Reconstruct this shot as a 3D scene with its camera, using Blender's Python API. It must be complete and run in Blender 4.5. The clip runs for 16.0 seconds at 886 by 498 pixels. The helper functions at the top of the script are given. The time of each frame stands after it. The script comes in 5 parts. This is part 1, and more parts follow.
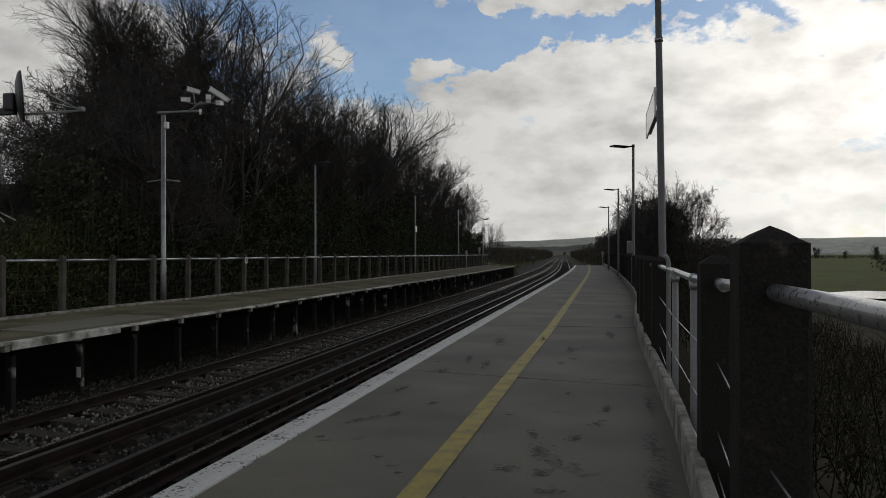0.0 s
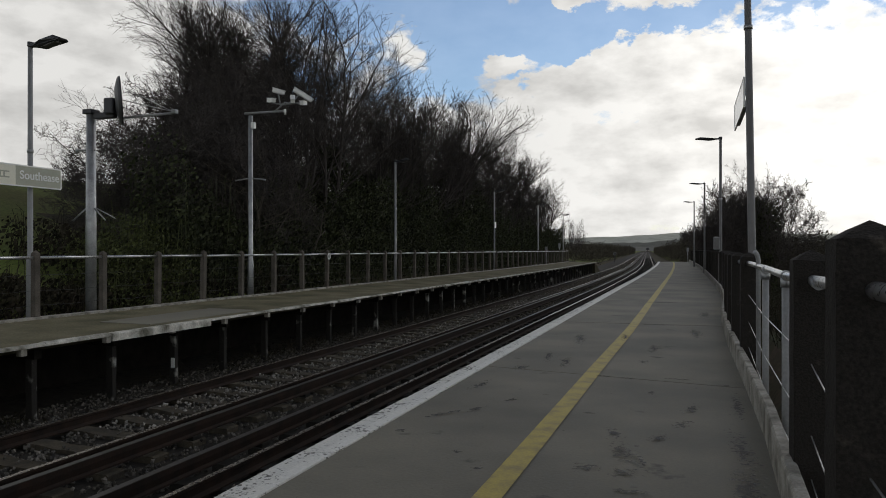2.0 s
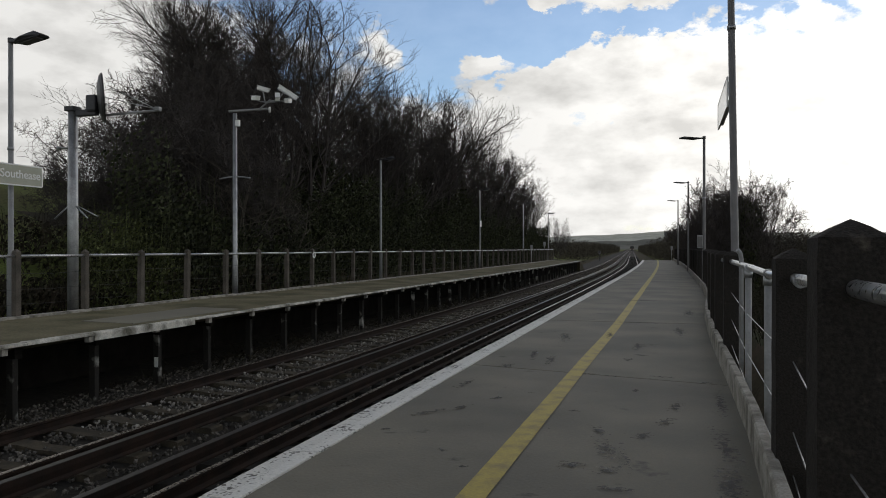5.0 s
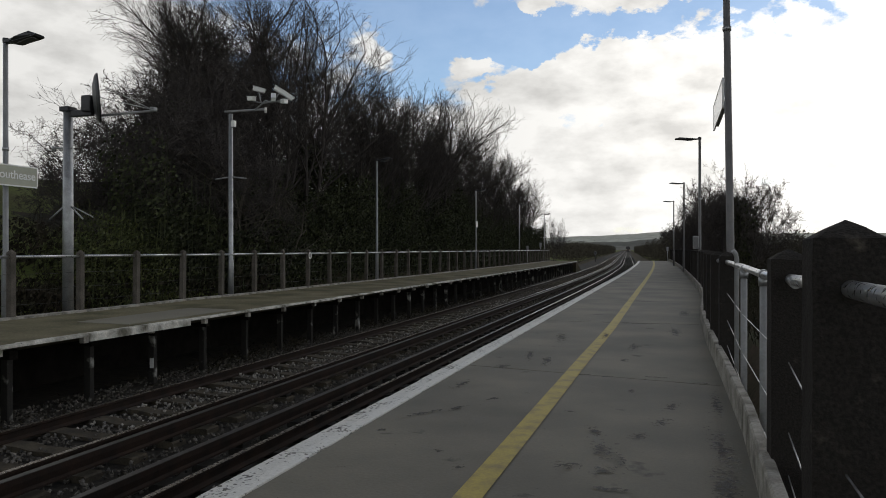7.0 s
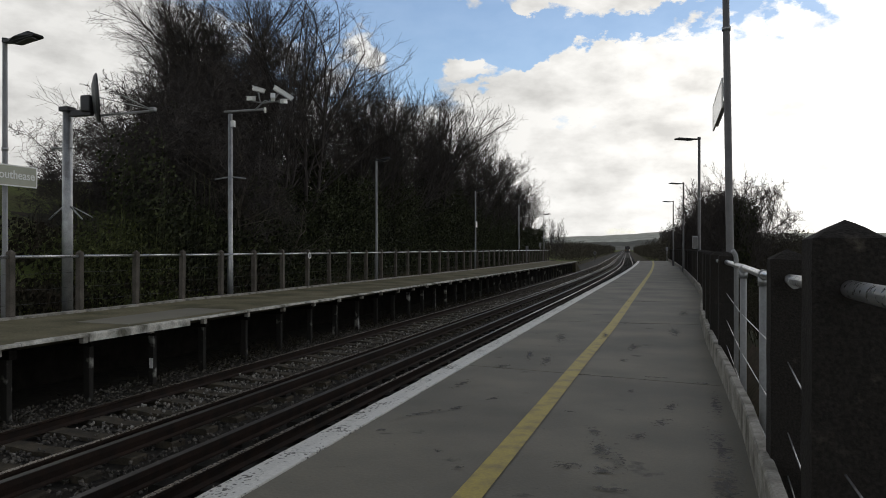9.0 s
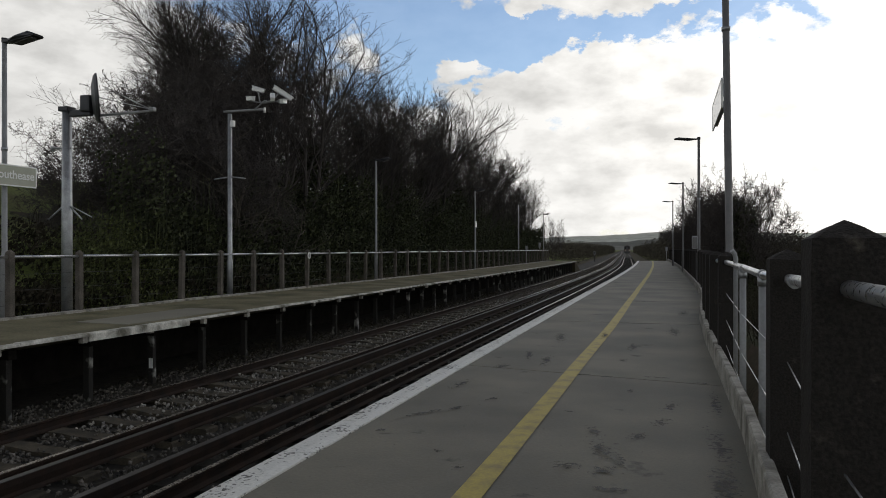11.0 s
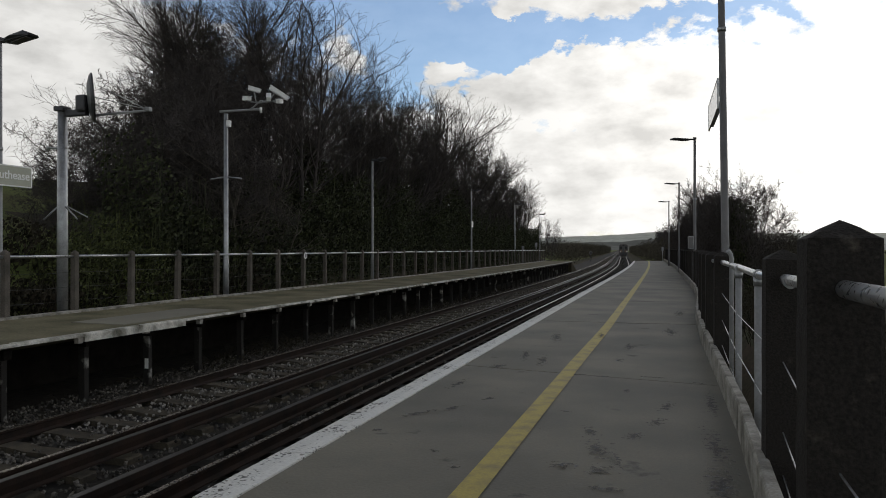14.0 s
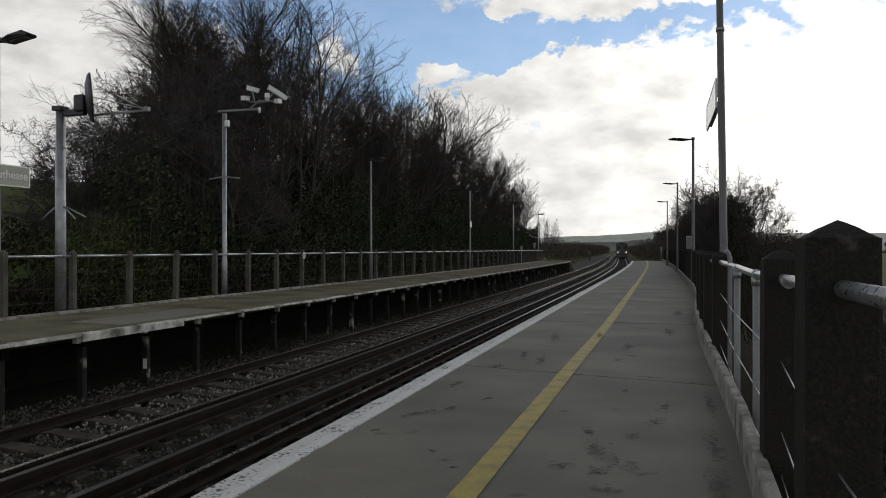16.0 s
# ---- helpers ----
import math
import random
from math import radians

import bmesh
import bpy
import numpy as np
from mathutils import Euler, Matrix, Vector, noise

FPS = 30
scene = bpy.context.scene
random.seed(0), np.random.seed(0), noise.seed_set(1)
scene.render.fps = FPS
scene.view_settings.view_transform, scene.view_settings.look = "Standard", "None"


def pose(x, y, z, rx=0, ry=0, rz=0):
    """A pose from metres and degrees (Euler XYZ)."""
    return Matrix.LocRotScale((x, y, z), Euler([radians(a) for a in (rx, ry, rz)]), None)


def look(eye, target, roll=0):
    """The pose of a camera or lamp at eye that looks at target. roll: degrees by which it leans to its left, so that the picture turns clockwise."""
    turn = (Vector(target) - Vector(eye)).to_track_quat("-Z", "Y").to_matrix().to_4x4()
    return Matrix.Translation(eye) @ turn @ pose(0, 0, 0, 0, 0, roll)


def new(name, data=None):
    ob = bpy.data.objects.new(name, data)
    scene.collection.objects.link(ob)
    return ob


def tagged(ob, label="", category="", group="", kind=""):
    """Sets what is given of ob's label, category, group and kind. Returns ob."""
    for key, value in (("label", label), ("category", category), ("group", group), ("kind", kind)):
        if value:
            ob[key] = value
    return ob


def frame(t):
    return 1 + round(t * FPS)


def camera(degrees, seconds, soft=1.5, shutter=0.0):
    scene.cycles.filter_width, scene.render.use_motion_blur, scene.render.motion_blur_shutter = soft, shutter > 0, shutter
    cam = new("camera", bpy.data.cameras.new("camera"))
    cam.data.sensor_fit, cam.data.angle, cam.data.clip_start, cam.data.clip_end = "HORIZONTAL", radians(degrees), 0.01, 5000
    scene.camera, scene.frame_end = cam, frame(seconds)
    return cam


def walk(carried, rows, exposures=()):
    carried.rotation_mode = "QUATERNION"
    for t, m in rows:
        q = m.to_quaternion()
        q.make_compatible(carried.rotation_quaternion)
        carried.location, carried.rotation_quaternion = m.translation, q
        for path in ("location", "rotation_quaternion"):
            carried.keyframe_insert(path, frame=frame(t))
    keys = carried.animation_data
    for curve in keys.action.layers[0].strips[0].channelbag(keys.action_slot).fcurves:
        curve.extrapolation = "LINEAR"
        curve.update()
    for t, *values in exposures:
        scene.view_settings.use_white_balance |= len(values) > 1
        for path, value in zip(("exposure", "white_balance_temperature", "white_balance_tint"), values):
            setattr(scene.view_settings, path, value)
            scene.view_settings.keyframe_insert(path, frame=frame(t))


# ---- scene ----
# Axes: y runs along the railway, x to its right as the camera looks, z = 0 is the platform surface.
# ---- camera ----
EYE = (0.0, 0.0, 1.3)
cam = camera(62.19, 16.0, soft=0.95)


def aim(turn, tilt, roll=0.0):
    """The camera's pose on its stand: degrees turned to the left of the railway, tilted up and rolled."""
    return pose(*EYE) @ pose(0, 0, 0, 0, 0, turn) @ pose(0, 0, 0, 90 + tilt, 0, 0) @ pose(0, 0, 0, 0, 0, roll)


# seconds, turn to the right of the resting heading, tilt, roll
TURNS = [
    (0.0, 4.55, 0.36, 0.0), (0.3, 3.9, 0.28, 0.0), (0.5, 3.142, 0.207, 0.08), (1.0, -0.146, 0.239, 0.06), (1.5, -1.376, 0.182, 0.0), (2.0, -1.619, 0.059, 0.0),
    (2.5, -1.718, 0.033, 0.0), (3.0, -1.578, -0.02, 0.0), (3.5, -1.313, -0.079, 0.0), (4.0, -0.969, -0.115, 0.0),
    (5.2, -0.42, -0.045, 0.0), (6.5, -0.189, -0.007, 0.0), (8.5, -0.178, -0.004, 0.0), (9.0, -0.146, -0.002, 0.0), (11.5, -0.10, -0.004, 0.0),
    (12.5, 0.0, 0.0, 0.0), (13.5, 0.118, 0.005, 0.0), (14.5, 0.202, -0.003, 0.0), (15.0, 0.239, -0.005, 0.0), (16.0, 0.278, -0.002, 0.0)]
REST, LEVEL = 16.89, -0.01
EXPOSURES = [(t, e, 6980, 10) for t, e in ((0.0, -0.46), (0.5, -0.4), (1.0, -0.26), (1.5, -0.12), (2.5, 0.0), (3.5, 0.06), (16.0, 0.05))]
walk(cam, [(t, aim(REST - a, LEVEL + b, c)) for t, a, b, c in TURNS], EXPOSURES)

# ---- daylight ----
SUN_TURN, SUN_RISE = 22.0, 40.0     # degrees to the right of the railway, above the horizon
sky_world = bpy.data.worlds.new("daylight")
scene.world = sky_world
sky_world.use_nodes = True
_n = sky_world.node_tree.nodes
_sky = _n.new("ShaderNodeTexSky")
_sky.sky_type, _sky.sun_disc = "NISHITA", False
_sky.sun_elevation, _sky.sun_rotation = radians(SUN_RISE), radians(SUN_TURN)
_sky.air_density, _sky.dust_density, _sky.ozone_density = 1.0, 0.1, 3.0
_deep = _n.new("ShaderNodeHueSaturation")
_deep.inputs["Saturation"].default_value = 1.12
sky_world.node_tree.links.new(_sky.outputs[0], _deep.inputs["Color"])
sky_world.node_tree.links.new(_deep.outputs[0], _n["Background"].inputs[0])
_n["Background"].inputs[1].default_value = 0.11

sun_data = bpy.data.lights.new("sun", "SUN")
sun_data.energy, sun_data.angle, sun_data.color = 0.33, radians(35), (1.0, 0.92, 0.8)
sun = new("sun", sun_data)
_a, _e = radians(SUN_TURN), radians(SUN_RISE)
sun.matrix_world = look((0, 0, 0), (-math.sin(_a) * math.cos(_e), -math.cos(_a) * math.cos(_e), -math.sin(_e)))


# ---- the railway's line: straight, a long left-hand bend, straight again ----
BEND_FROM, BEND_TO, BEND_R = 30.0, 119.0, 1730.0


def line(s, p):
    """The place on the ground s metres along the railway and p metres to its right."""
    if s <= BEND_FROM:
        return Vector((p, s, 0))
    a = min(s, BEND_TO) - BEND_FROM
    th = a / BEND_R
    x, y = -BEND_R * (1 - math.cos(th)), BEND_FROM + BEND_R * math.sin(th)
    if s > BEND_TO:
        x, y = x - (s - BEND_TO) * math.sin(th), y + (s - BEND_TO) * math.cos(th)
    return Vector((x + p * math.cos(th), y + p * math.sin(th), 0))


def heading(s):
    """Degrees by which the railway has turned left at s."""
    return math.degrees((min(max(s, BEND_FROM), BEND_TO) - BEND_FROM) / BEND_R)


def at(s, p, z=0.0, turn=0.0):
    """A pose beside the railway: y along it, x to its right."""
    v = line(s, p)
    return pose(v.x, v.y, z, 0, 0, heading(s) + turn)


# ---- small mesh helpers ----
def box(bm, x0, x1, y0, y1, z0, z1, bevel=0.0):
    vs = [bm.verts.new((x, y, z)) for z in (z0, z1) for y in (y0, y1) for x in (x0, x1)]
    fs = [bm.faces.new([vs[i] for i in q]) for q in ((0, 2, 3, 1), (4, 5, 7, 6), (0, 1, 5, 4), (2, 6, 7, 3), (0, 4, 6, 2), (1, 3, 7, 5))]
    if bevel:
        bmesh.ops.bevel(bm, geom=list({e for f in fs for e in f.edges}), offset=bevel, segments=2, affect="EDGES", profile=0.6)
    return vs


def tube(bm, points, radii, sides=10, caps=True):
    """A round bar along a line of points."""
    rings = []
    pts = [Vector(p) for p in points]
    for i, p in enumerate(pts):
        d = (pts[min(i + 1, len(pts) - 1)] - pts[max(i - 1, 0)]).normalized()
        ref = Vector((0, 0, 1)) if abs(d.z) < 0.9 else Vector((1, 0, 0))
        u = d.cross(ref).normalized()
        w = u.cross(d)
        r = radii[i] if isinstance(radii, (list, tuple)) else radii
        rings.append([bm.verts.new(p + (u * math.cos(2 * math.pi * k / sides) + w * math.sin(2 * math.pi * k / sides)) * r) for k in range(sides)])
    for a, b in zip(rings, rings[1:]):
        for k in range(sides):
            f = bm.faces.new((a[k], a[(k + 1) % sides], b[(k + 1) % sides], b[k]))
            f.smooth = sides > 5
    if caps:
        bm.faces.new(rings[0][::-1])
        bm.faces.new(rings[-1])


def prism(bm, outline, y0, y1):
    """An outline in x, z drawn out along y."""
    a = [bm.verts.new((x, y0, z)) for x, z in outline]
    b = [bm.verts.new((x, y1, z)) for x, z in outline]
    n = len(outline)
    for i in range(n):
        bm.faces.new((a[i], a[(i + 1) % n], b[(i + 1) % n], b[i]))
    bm.faces.new(a[::-1])
    bm.faces.new(b)


def sweep(bm, outline, s0, s1, step=4.0, wobble=0.0, jog=None):
    """An outline in p, z drawn out along the railway."""
    n = max(1, int(round((s1 - s0) / step)))
    rings = []
    for i in range(n + 1):
        s = s0 + (s1 - s0) * i / n
        dz = wobble * noise.noise((s * 0.35, 3.1, outline[0][0]))
        dp = (jog(s) if jog else 0) + wobble * noise.noise((s * 0.45, 9.7, outline[0][0]))
        ring = []
        for p, z in outline:
            v = line(s, p + dp)
            ring.append(bm.verts.new((v.x, v.y, z + dz)))
        rings.append(ring)
    m = len(outline)
    for a, b in zip(rings, rings[1:]):
        for k in range(m):
            bm.faces.new((a[k], a[(k + 1) % m], b[(k + 1) % m], b[k]))
    bm.faces.new(rings[0][::-1])
    bm.faces.new(rings[-1])


def mesh(name, bm, *mats):
    me = bpy.data.meshes.new(name)
    bmesh.ops.recalc_face_normals(bm, faces=bm.faces)
    bm.to_mesh(me)
    bm.free()
    for m in mats:
        me.materials.append(m)
    return me


def part(name, bm, material, parent=None, label="", kind=""):
    ob = new(name, mesh(name, bm, material) if isinstance(bm, bmesh.types.BMesh) else bm)
    ob.parent = parent
    return tagged(ob, label, kind=kind)


def thing(name, m, label, category, group="", kind=""):
    ob = new(name)
    ob.empty_display_size = 0.1
    ob.matrix_basis = m
    return tagged(ob, label, category, group, kind)


# ---- materials ----
def material(name, colour, rough=0.7, metal=0.0, vary=0.25, scale=3.0, fine=60.0, bump=0.15, other=None, patch=0.5, island=0.0, spec=0.5, edge=0.18):
    """Colour that drifts at two scales towards another, with fine relief."""
    m = bpy.data.materials.new(name)
    m.use_nodes = True
    nt, b = m.node_tree, m.node_tree.nodes["Principled BSDF"]
    L = nt.links.new
    co = nt.nodes.new("ShaderNodeTexCoord")
    geo = nt.nodes.new("ShaderNodeNewGeometry")
    big, small = nt.nodes.new("ShaderNodeTexNoise"), nt.nodes.new("ShaderNodeTexNoise")
    big.inputs["Scale"].default_value, small.inputs["Scale"].default_value = scale, fine
    big.inputs["Detail"].default_value, small.inputs["Detail"].default_value = 6, 4
    for t in (big, small):
        L(geo.outputs["Position"], t.inputs["Vector"])
    ramp = nt.nodes.new("ShaderNodeValToRGB")
    c = Vector(colour)
    o = Vector(other) if other else c * (1 - 1.6 * vary)
    ramp.color_ramp.elements[0].position, ramp.color_ramp.elements[1].position = patch - edge, patch + edge
    ramp.color_ramp.elements[0].color, ramp.color_ramp.elements[1].color = (*o, 1), (*c, 1)
    L(big.outputs[0], ramp.inputs[0])
    hsv = nt.nodes.new("ShaderNodeHueSaturation")
    mul = nt.nodes.new("ShaderNodeMapRange")
    mul.inputs["From Min"].default_value, mul.inputs["From Max"].default_value = 0.25, 0.75
    mul.inputs["To Min"].default_value, mul.inputs["To Max"].default_value = 1 - vary, 1 + vary
    L(small.outputs[0], mul.inputs[0])
    L(ramp.outputs[0], hsv.inputs["Color"])
    last = mul.outputs[0]
    if island:
        rnd = nt.nodes.new("ShaderNodeMapRange")
        rnd.inputs["To Min"].default_value, rnd.inputs["To Max"].default_value = 1 - island, 1 + island
        L(geo.outputs["Random Per Island"], rnd.inputs[0])
        mm = nt.nodes.new("ShaderNodeMath")
        mm.operation = "MULTIPLY"
        L(last, mm.inputs[0]), L(rnd.outputs[0], mm.inputs[1])
        last = mm.outputs[0]
    L(last, hsv.inputs["Value"])
    L(hsv.outputs[0], b.inputs["Base Color"])
    b.inputs["Metallic"].default_value = metal
    b.inputs["Specular IOR Level"].default_value = spec
    rr = nt.nodes.new("ShaderNodeMapRange")
    rr.inputs["To Min"].default_value, rr.inputs["To Max"].default_value = max(0.05, rough - 0.12), min(1, rough + 0.12)
    L(small.outputs[0], rr.inputs[0])
    L(rr.outputs[0], b.inputs["Roughness"])
    if bump:
        bp = nt.nodes.new("ShaderNodeBump")
        bp.inputs["Strength"].default_value, bp.inputs["Distance"].default_value = bump, 0.01
        L(small.outputs[0], bp.inputs["Height"])
        L(bp.outputs[0], b.inputs["Normal"])
    return m


def chipped(m, scale, cluster, level):
    """Lets the paint of m flake off in clusters of small chips."""
    nt = m.node_tree
    ramp = next(n for n in nt.nodes if n.bl_idname == "ShaderNodeValToRGB")
    geo, a, b = (nt.nodes.new(k) for k in ("ShaderNodeNewGeometry", "ShaderNodeTexNoise", "ShaderNodeTexNoise"))
    for t, sc, d in ((a, cluster, 3), (b, scale, 5)):
        t.inputs["Scale"].default_value, t.inputs["Detail"].default_value = sc, d
        nt.links.new(geo.outputs["Position"], t.inputs["Vector"])
    mix = nt.nodes.new("ShaderNodeMath")
    mix.operation, mix.inputs[1].default_value = "MULTIPLY_ADD", 0.55
    nt.links.new(a.outputs[0], mix.inputs[0]), nt.links.new(b.outputs[0], mix.inputs[2])
    ramp.color_ramp.elements[0].position, ramp.color_ramp.elements[1].position = level - 0.025, level + 0.025
    nt.links.new(mix.outputs[0], ramp.inputs[0])
    return m


def glow(name, colour, strength):
    m = bpy.data.materials.new(name)
    m.use_nodes = True
    b = m.node_tree.nodes["Principled BSDF"]
    b.inputs["Base Color"].default_value = (*colour, 1)
    b.inputs["Emission Color"].default_value = (*colour, 1)
    b.inputs["Emission Strength"].default_value = strength
    return m


CONCRETE = material("worn_concrete", (0.21, 0.195, 0.15), 0.8, vary=0.14, scale=0.7, fine=45, bump=0.25, other=(0.16, 0.15, 0.115))
MOSSY = material("mossy_asphalt", (0.21, 0.187, 0.117), 0.95, vary=0.3, scale=0.9, fine=26, bump=0.4, other=(0.088, 0.082, 0.043), edge=0.16, spec=0.2)
WHITE_WORN = chipped(material("worn_white_paint", (0.66, 0.65, 0.61), 0.65, vary=0.14, fine=60, bump=0.4, other=(0.11, 0.104, 0.09)), 30, 3.2, 0.665)
WHITE_LINE = chipped(material("white_line_paint", (0.71, 0.7, 0.66), 0.65, vary=0.14, fine=60, bump=0.2, other=(0.2, 0.19, 0.17)), 34, 3.2, 0.625)
YELLOW = material("yellow_line_paint", (0.42, 0.33, 0.07), 0.65, vary=0.16, scale=6, fine=60, other=(0.26, 0.21, 0.08), patch=0.42, edge=0.12)
# Shade is put into this base, far darker than POST_FAR; speckles are lichen.
POST = material("weathered_shaded_post", (0.028, 0.025, 0.0225), 0.95, vary=0.45, scale=14, fine=95, bump=0.6, other=(0.07, 0.062, 0.052), patch=0.29, edge=0.07, spec=0.15)
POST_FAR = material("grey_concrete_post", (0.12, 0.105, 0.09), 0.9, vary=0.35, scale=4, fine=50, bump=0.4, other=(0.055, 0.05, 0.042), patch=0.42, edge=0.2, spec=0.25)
KERB = material("kerb_concrete", (0.36, 0.34, 0.3), 0.9, vary=0.25, scale=5, fine=60, bump=0.6, other=(0.13, 0.122, 0.1), patch=0.45, edge=0.13, spec=0.3)
GALV = material("galvanised_steel", (0.42, 0.43, 0.44), 0.42, 0.75, vary=0.15, scale=5, fine=40, bump=0.02, other=(0.28, 0.285, 0.29))
# Smoother GALV; the sky's highlight is partly put into its lighter colour.
BRIGHT_GALV = material("highlit_galvanised_tube", (0.6, 0.61, 0.62), 0.3, 0.85, vary=0.12, scale=6, fine=40, bump=0.015, other=(0.42, 0.43, 0.44))
PAINTED = material("grey_painted_steel", (0.3, 0.305, 0.31), 0.5, 0.15, vary=0.15, scale=4, fine=50, bump=0.06)
# PAINTED with backlit shade in its colour, for near columns; also lens and door.
PAINT_DARK_BACKLIT = material("dark_and_backlit_grey_steel", (0.17, 0.165, 0.165), 0.5, 0.1, vary=0.15, scale=4, fine=50, bump=0.06)
DARK_STEEL = material("dark_steel", (0.06, 0.06, 0.065), 0.5, 0.4, vary=0.2)
RAIL_RUST = material("rusty_rail_side", (0.036, 0.022, 0.016), 0.9, 0.1, vary=0.3, scale=4, fine=50, other=(0.018, 0.014, 0.012), spec=0.2)
RAIL_TOP = material("polished_rail_head", (0.4, 0.35, 0.3), 0.28, 0.85, vary=0.12, scale=3, fine=30, bump=0.03)
COND_TOP = material("worn_conductor_rail_top", (0.036, 0.029, 0.024), 0.45, 0.1, vary=0.2, scale=3, fine=30, bump=0.05, spec=0.5)
BALLAST = material("ballast_bed", (0.05, 0.045, 0.038), 0.95, vary=0.4, scale=6, fine=28, bump=1.0, other=(0.022, 0.02, 0.017), spec=0.15)
STONE = material("ballast_stone", (0.17, 0.157, 0.138), 0.9, vary=0.2, scale=8, fine=60, other=(0.035, 0.032, 0.028), island=0.7, spec=0.25)
PALE_STONE = material("fresh_ballast_stone", (0.36, 0.34, 0.31), 0.9, vary=0.2, scale=8, fine=60, other=(0.16, 0.15, 0.13), island=0.6, spec=0.3)
SLEEPER = material("weathered_sleeper", (0.095, 0.08, 0.057), 0.9, vary=0.3, scale=6, fine=50, other=(0.045, 0.04, 0.032), spec=0.2)
SLEEPER_DARK = material("dark_sleeper", (0.03, 0.03, 0.026), 0.9, vary=0.3, scale=6, fine=50, other=(0.02, 0.018, 0.016), spec=0.15)
# Near-black colour that holds the shade of hollows under the platforms.
VOID = material("void_shade", (0.024, 0.021, 0.018), 1.0, vary=0.3, scale=4, fine=40, spec=0.1)
BARK = material("winter_bark", (0.088, 0.077, 0.073), 0.95, vary=0.3, scale=3, fine=40, bump=0.3, other=(0.052, 0.046, 0.043), spec=0.15)
PALE_BARK = material("pale_lichened_bark", (0.12, 0.108, 0.09), 0.95, vary=0.3, scale=3, fine=40, bump=0.3, other=(0.09, 0.08, 0.066), spec=0.15)
LEAFY = material("evergreen_leaves", (0.075, 0.088, 0.026), 0.8, vary=0.3, scale=1.2, fine=14, bump=0.0, other=(0.04, 0.046, 0.016), island=0.7, spec=0.3)
IVY = material("ivy_leaves", (0.05, 0.058, 0.024), 0.85, vary=0.3, scale=1.2, fine=14, bump=0.0, other=(0.022, 0.025, 0.012), island=0.75, spec=0.3)
SCRUB = material("winter_scrub", (0.042, 0.034, 0.025), 0.95, vary=0.35, scale=1, fine=12, bump=0.0, other=(0.03, 0.03, 0.018), island=0.6, spec=0.1)
GRASS = material("rough_grass", (0.14, 0.18, 0.05), 0.9, vary=0.35, scale=0.25, fine=9, bump=0.6, other=(0.12, 0.12, 0.05), spec=0.05)
# Distance haze is put into the colours of HILL and HILL2.
HILL = material("haze_paled_down", (0.4, 0.41, 0.37), 1.0, vary=0.2, scale=0.006, fine=0.05, bump=0.0, other=(0.31, 0.32, 0.29), spec=0.0)
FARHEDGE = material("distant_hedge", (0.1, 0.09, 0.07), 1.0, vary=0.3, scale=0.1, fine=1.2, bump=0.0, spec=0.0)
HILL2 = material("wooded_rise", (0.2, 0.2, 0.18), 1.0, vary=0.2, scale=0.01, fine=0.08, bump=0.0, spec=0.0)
WATER = material("flood_water", (0.08, 0.085, 0.09), 0.08, vary=0.05, scale=0.3, fine=6, bump=0.05)
GLOSS_WHITE = material("glossy_white_enamel", (0.85, 0.85, 0.83), 0.17, vary=0.03, scale=4, fine=40, bump=0.005, spec=0.9)
WHITE = material("white_enamel", (0.85, 0.85, 0.83), 0.4, vary=0.05, scale=4, fine=40, bump=0.02)
SIGN_GREEN = material("grey_green_sign", (0.42, 0.425, 0.34), 0.4, vary=0.06, scale=4, fine=40, bump=0.02)
CREAM = material("cream_sign", (0.8, 0.78, 0.66), 0.45, vary=0.05, scale=4, fine=40, bump=0.02)
EARTH = material("bare_earth", (0.08, 0.062, 0.045), 0.95, vary=0.35, scale=0.8, fine=14, bump=0.8, other=(0.045, 0.05, 0.025), spec=0.05)
# ---- sky: a shell of drifting cloud far beyond everything, open to the blue in places ----
SKY_R = 3000.0


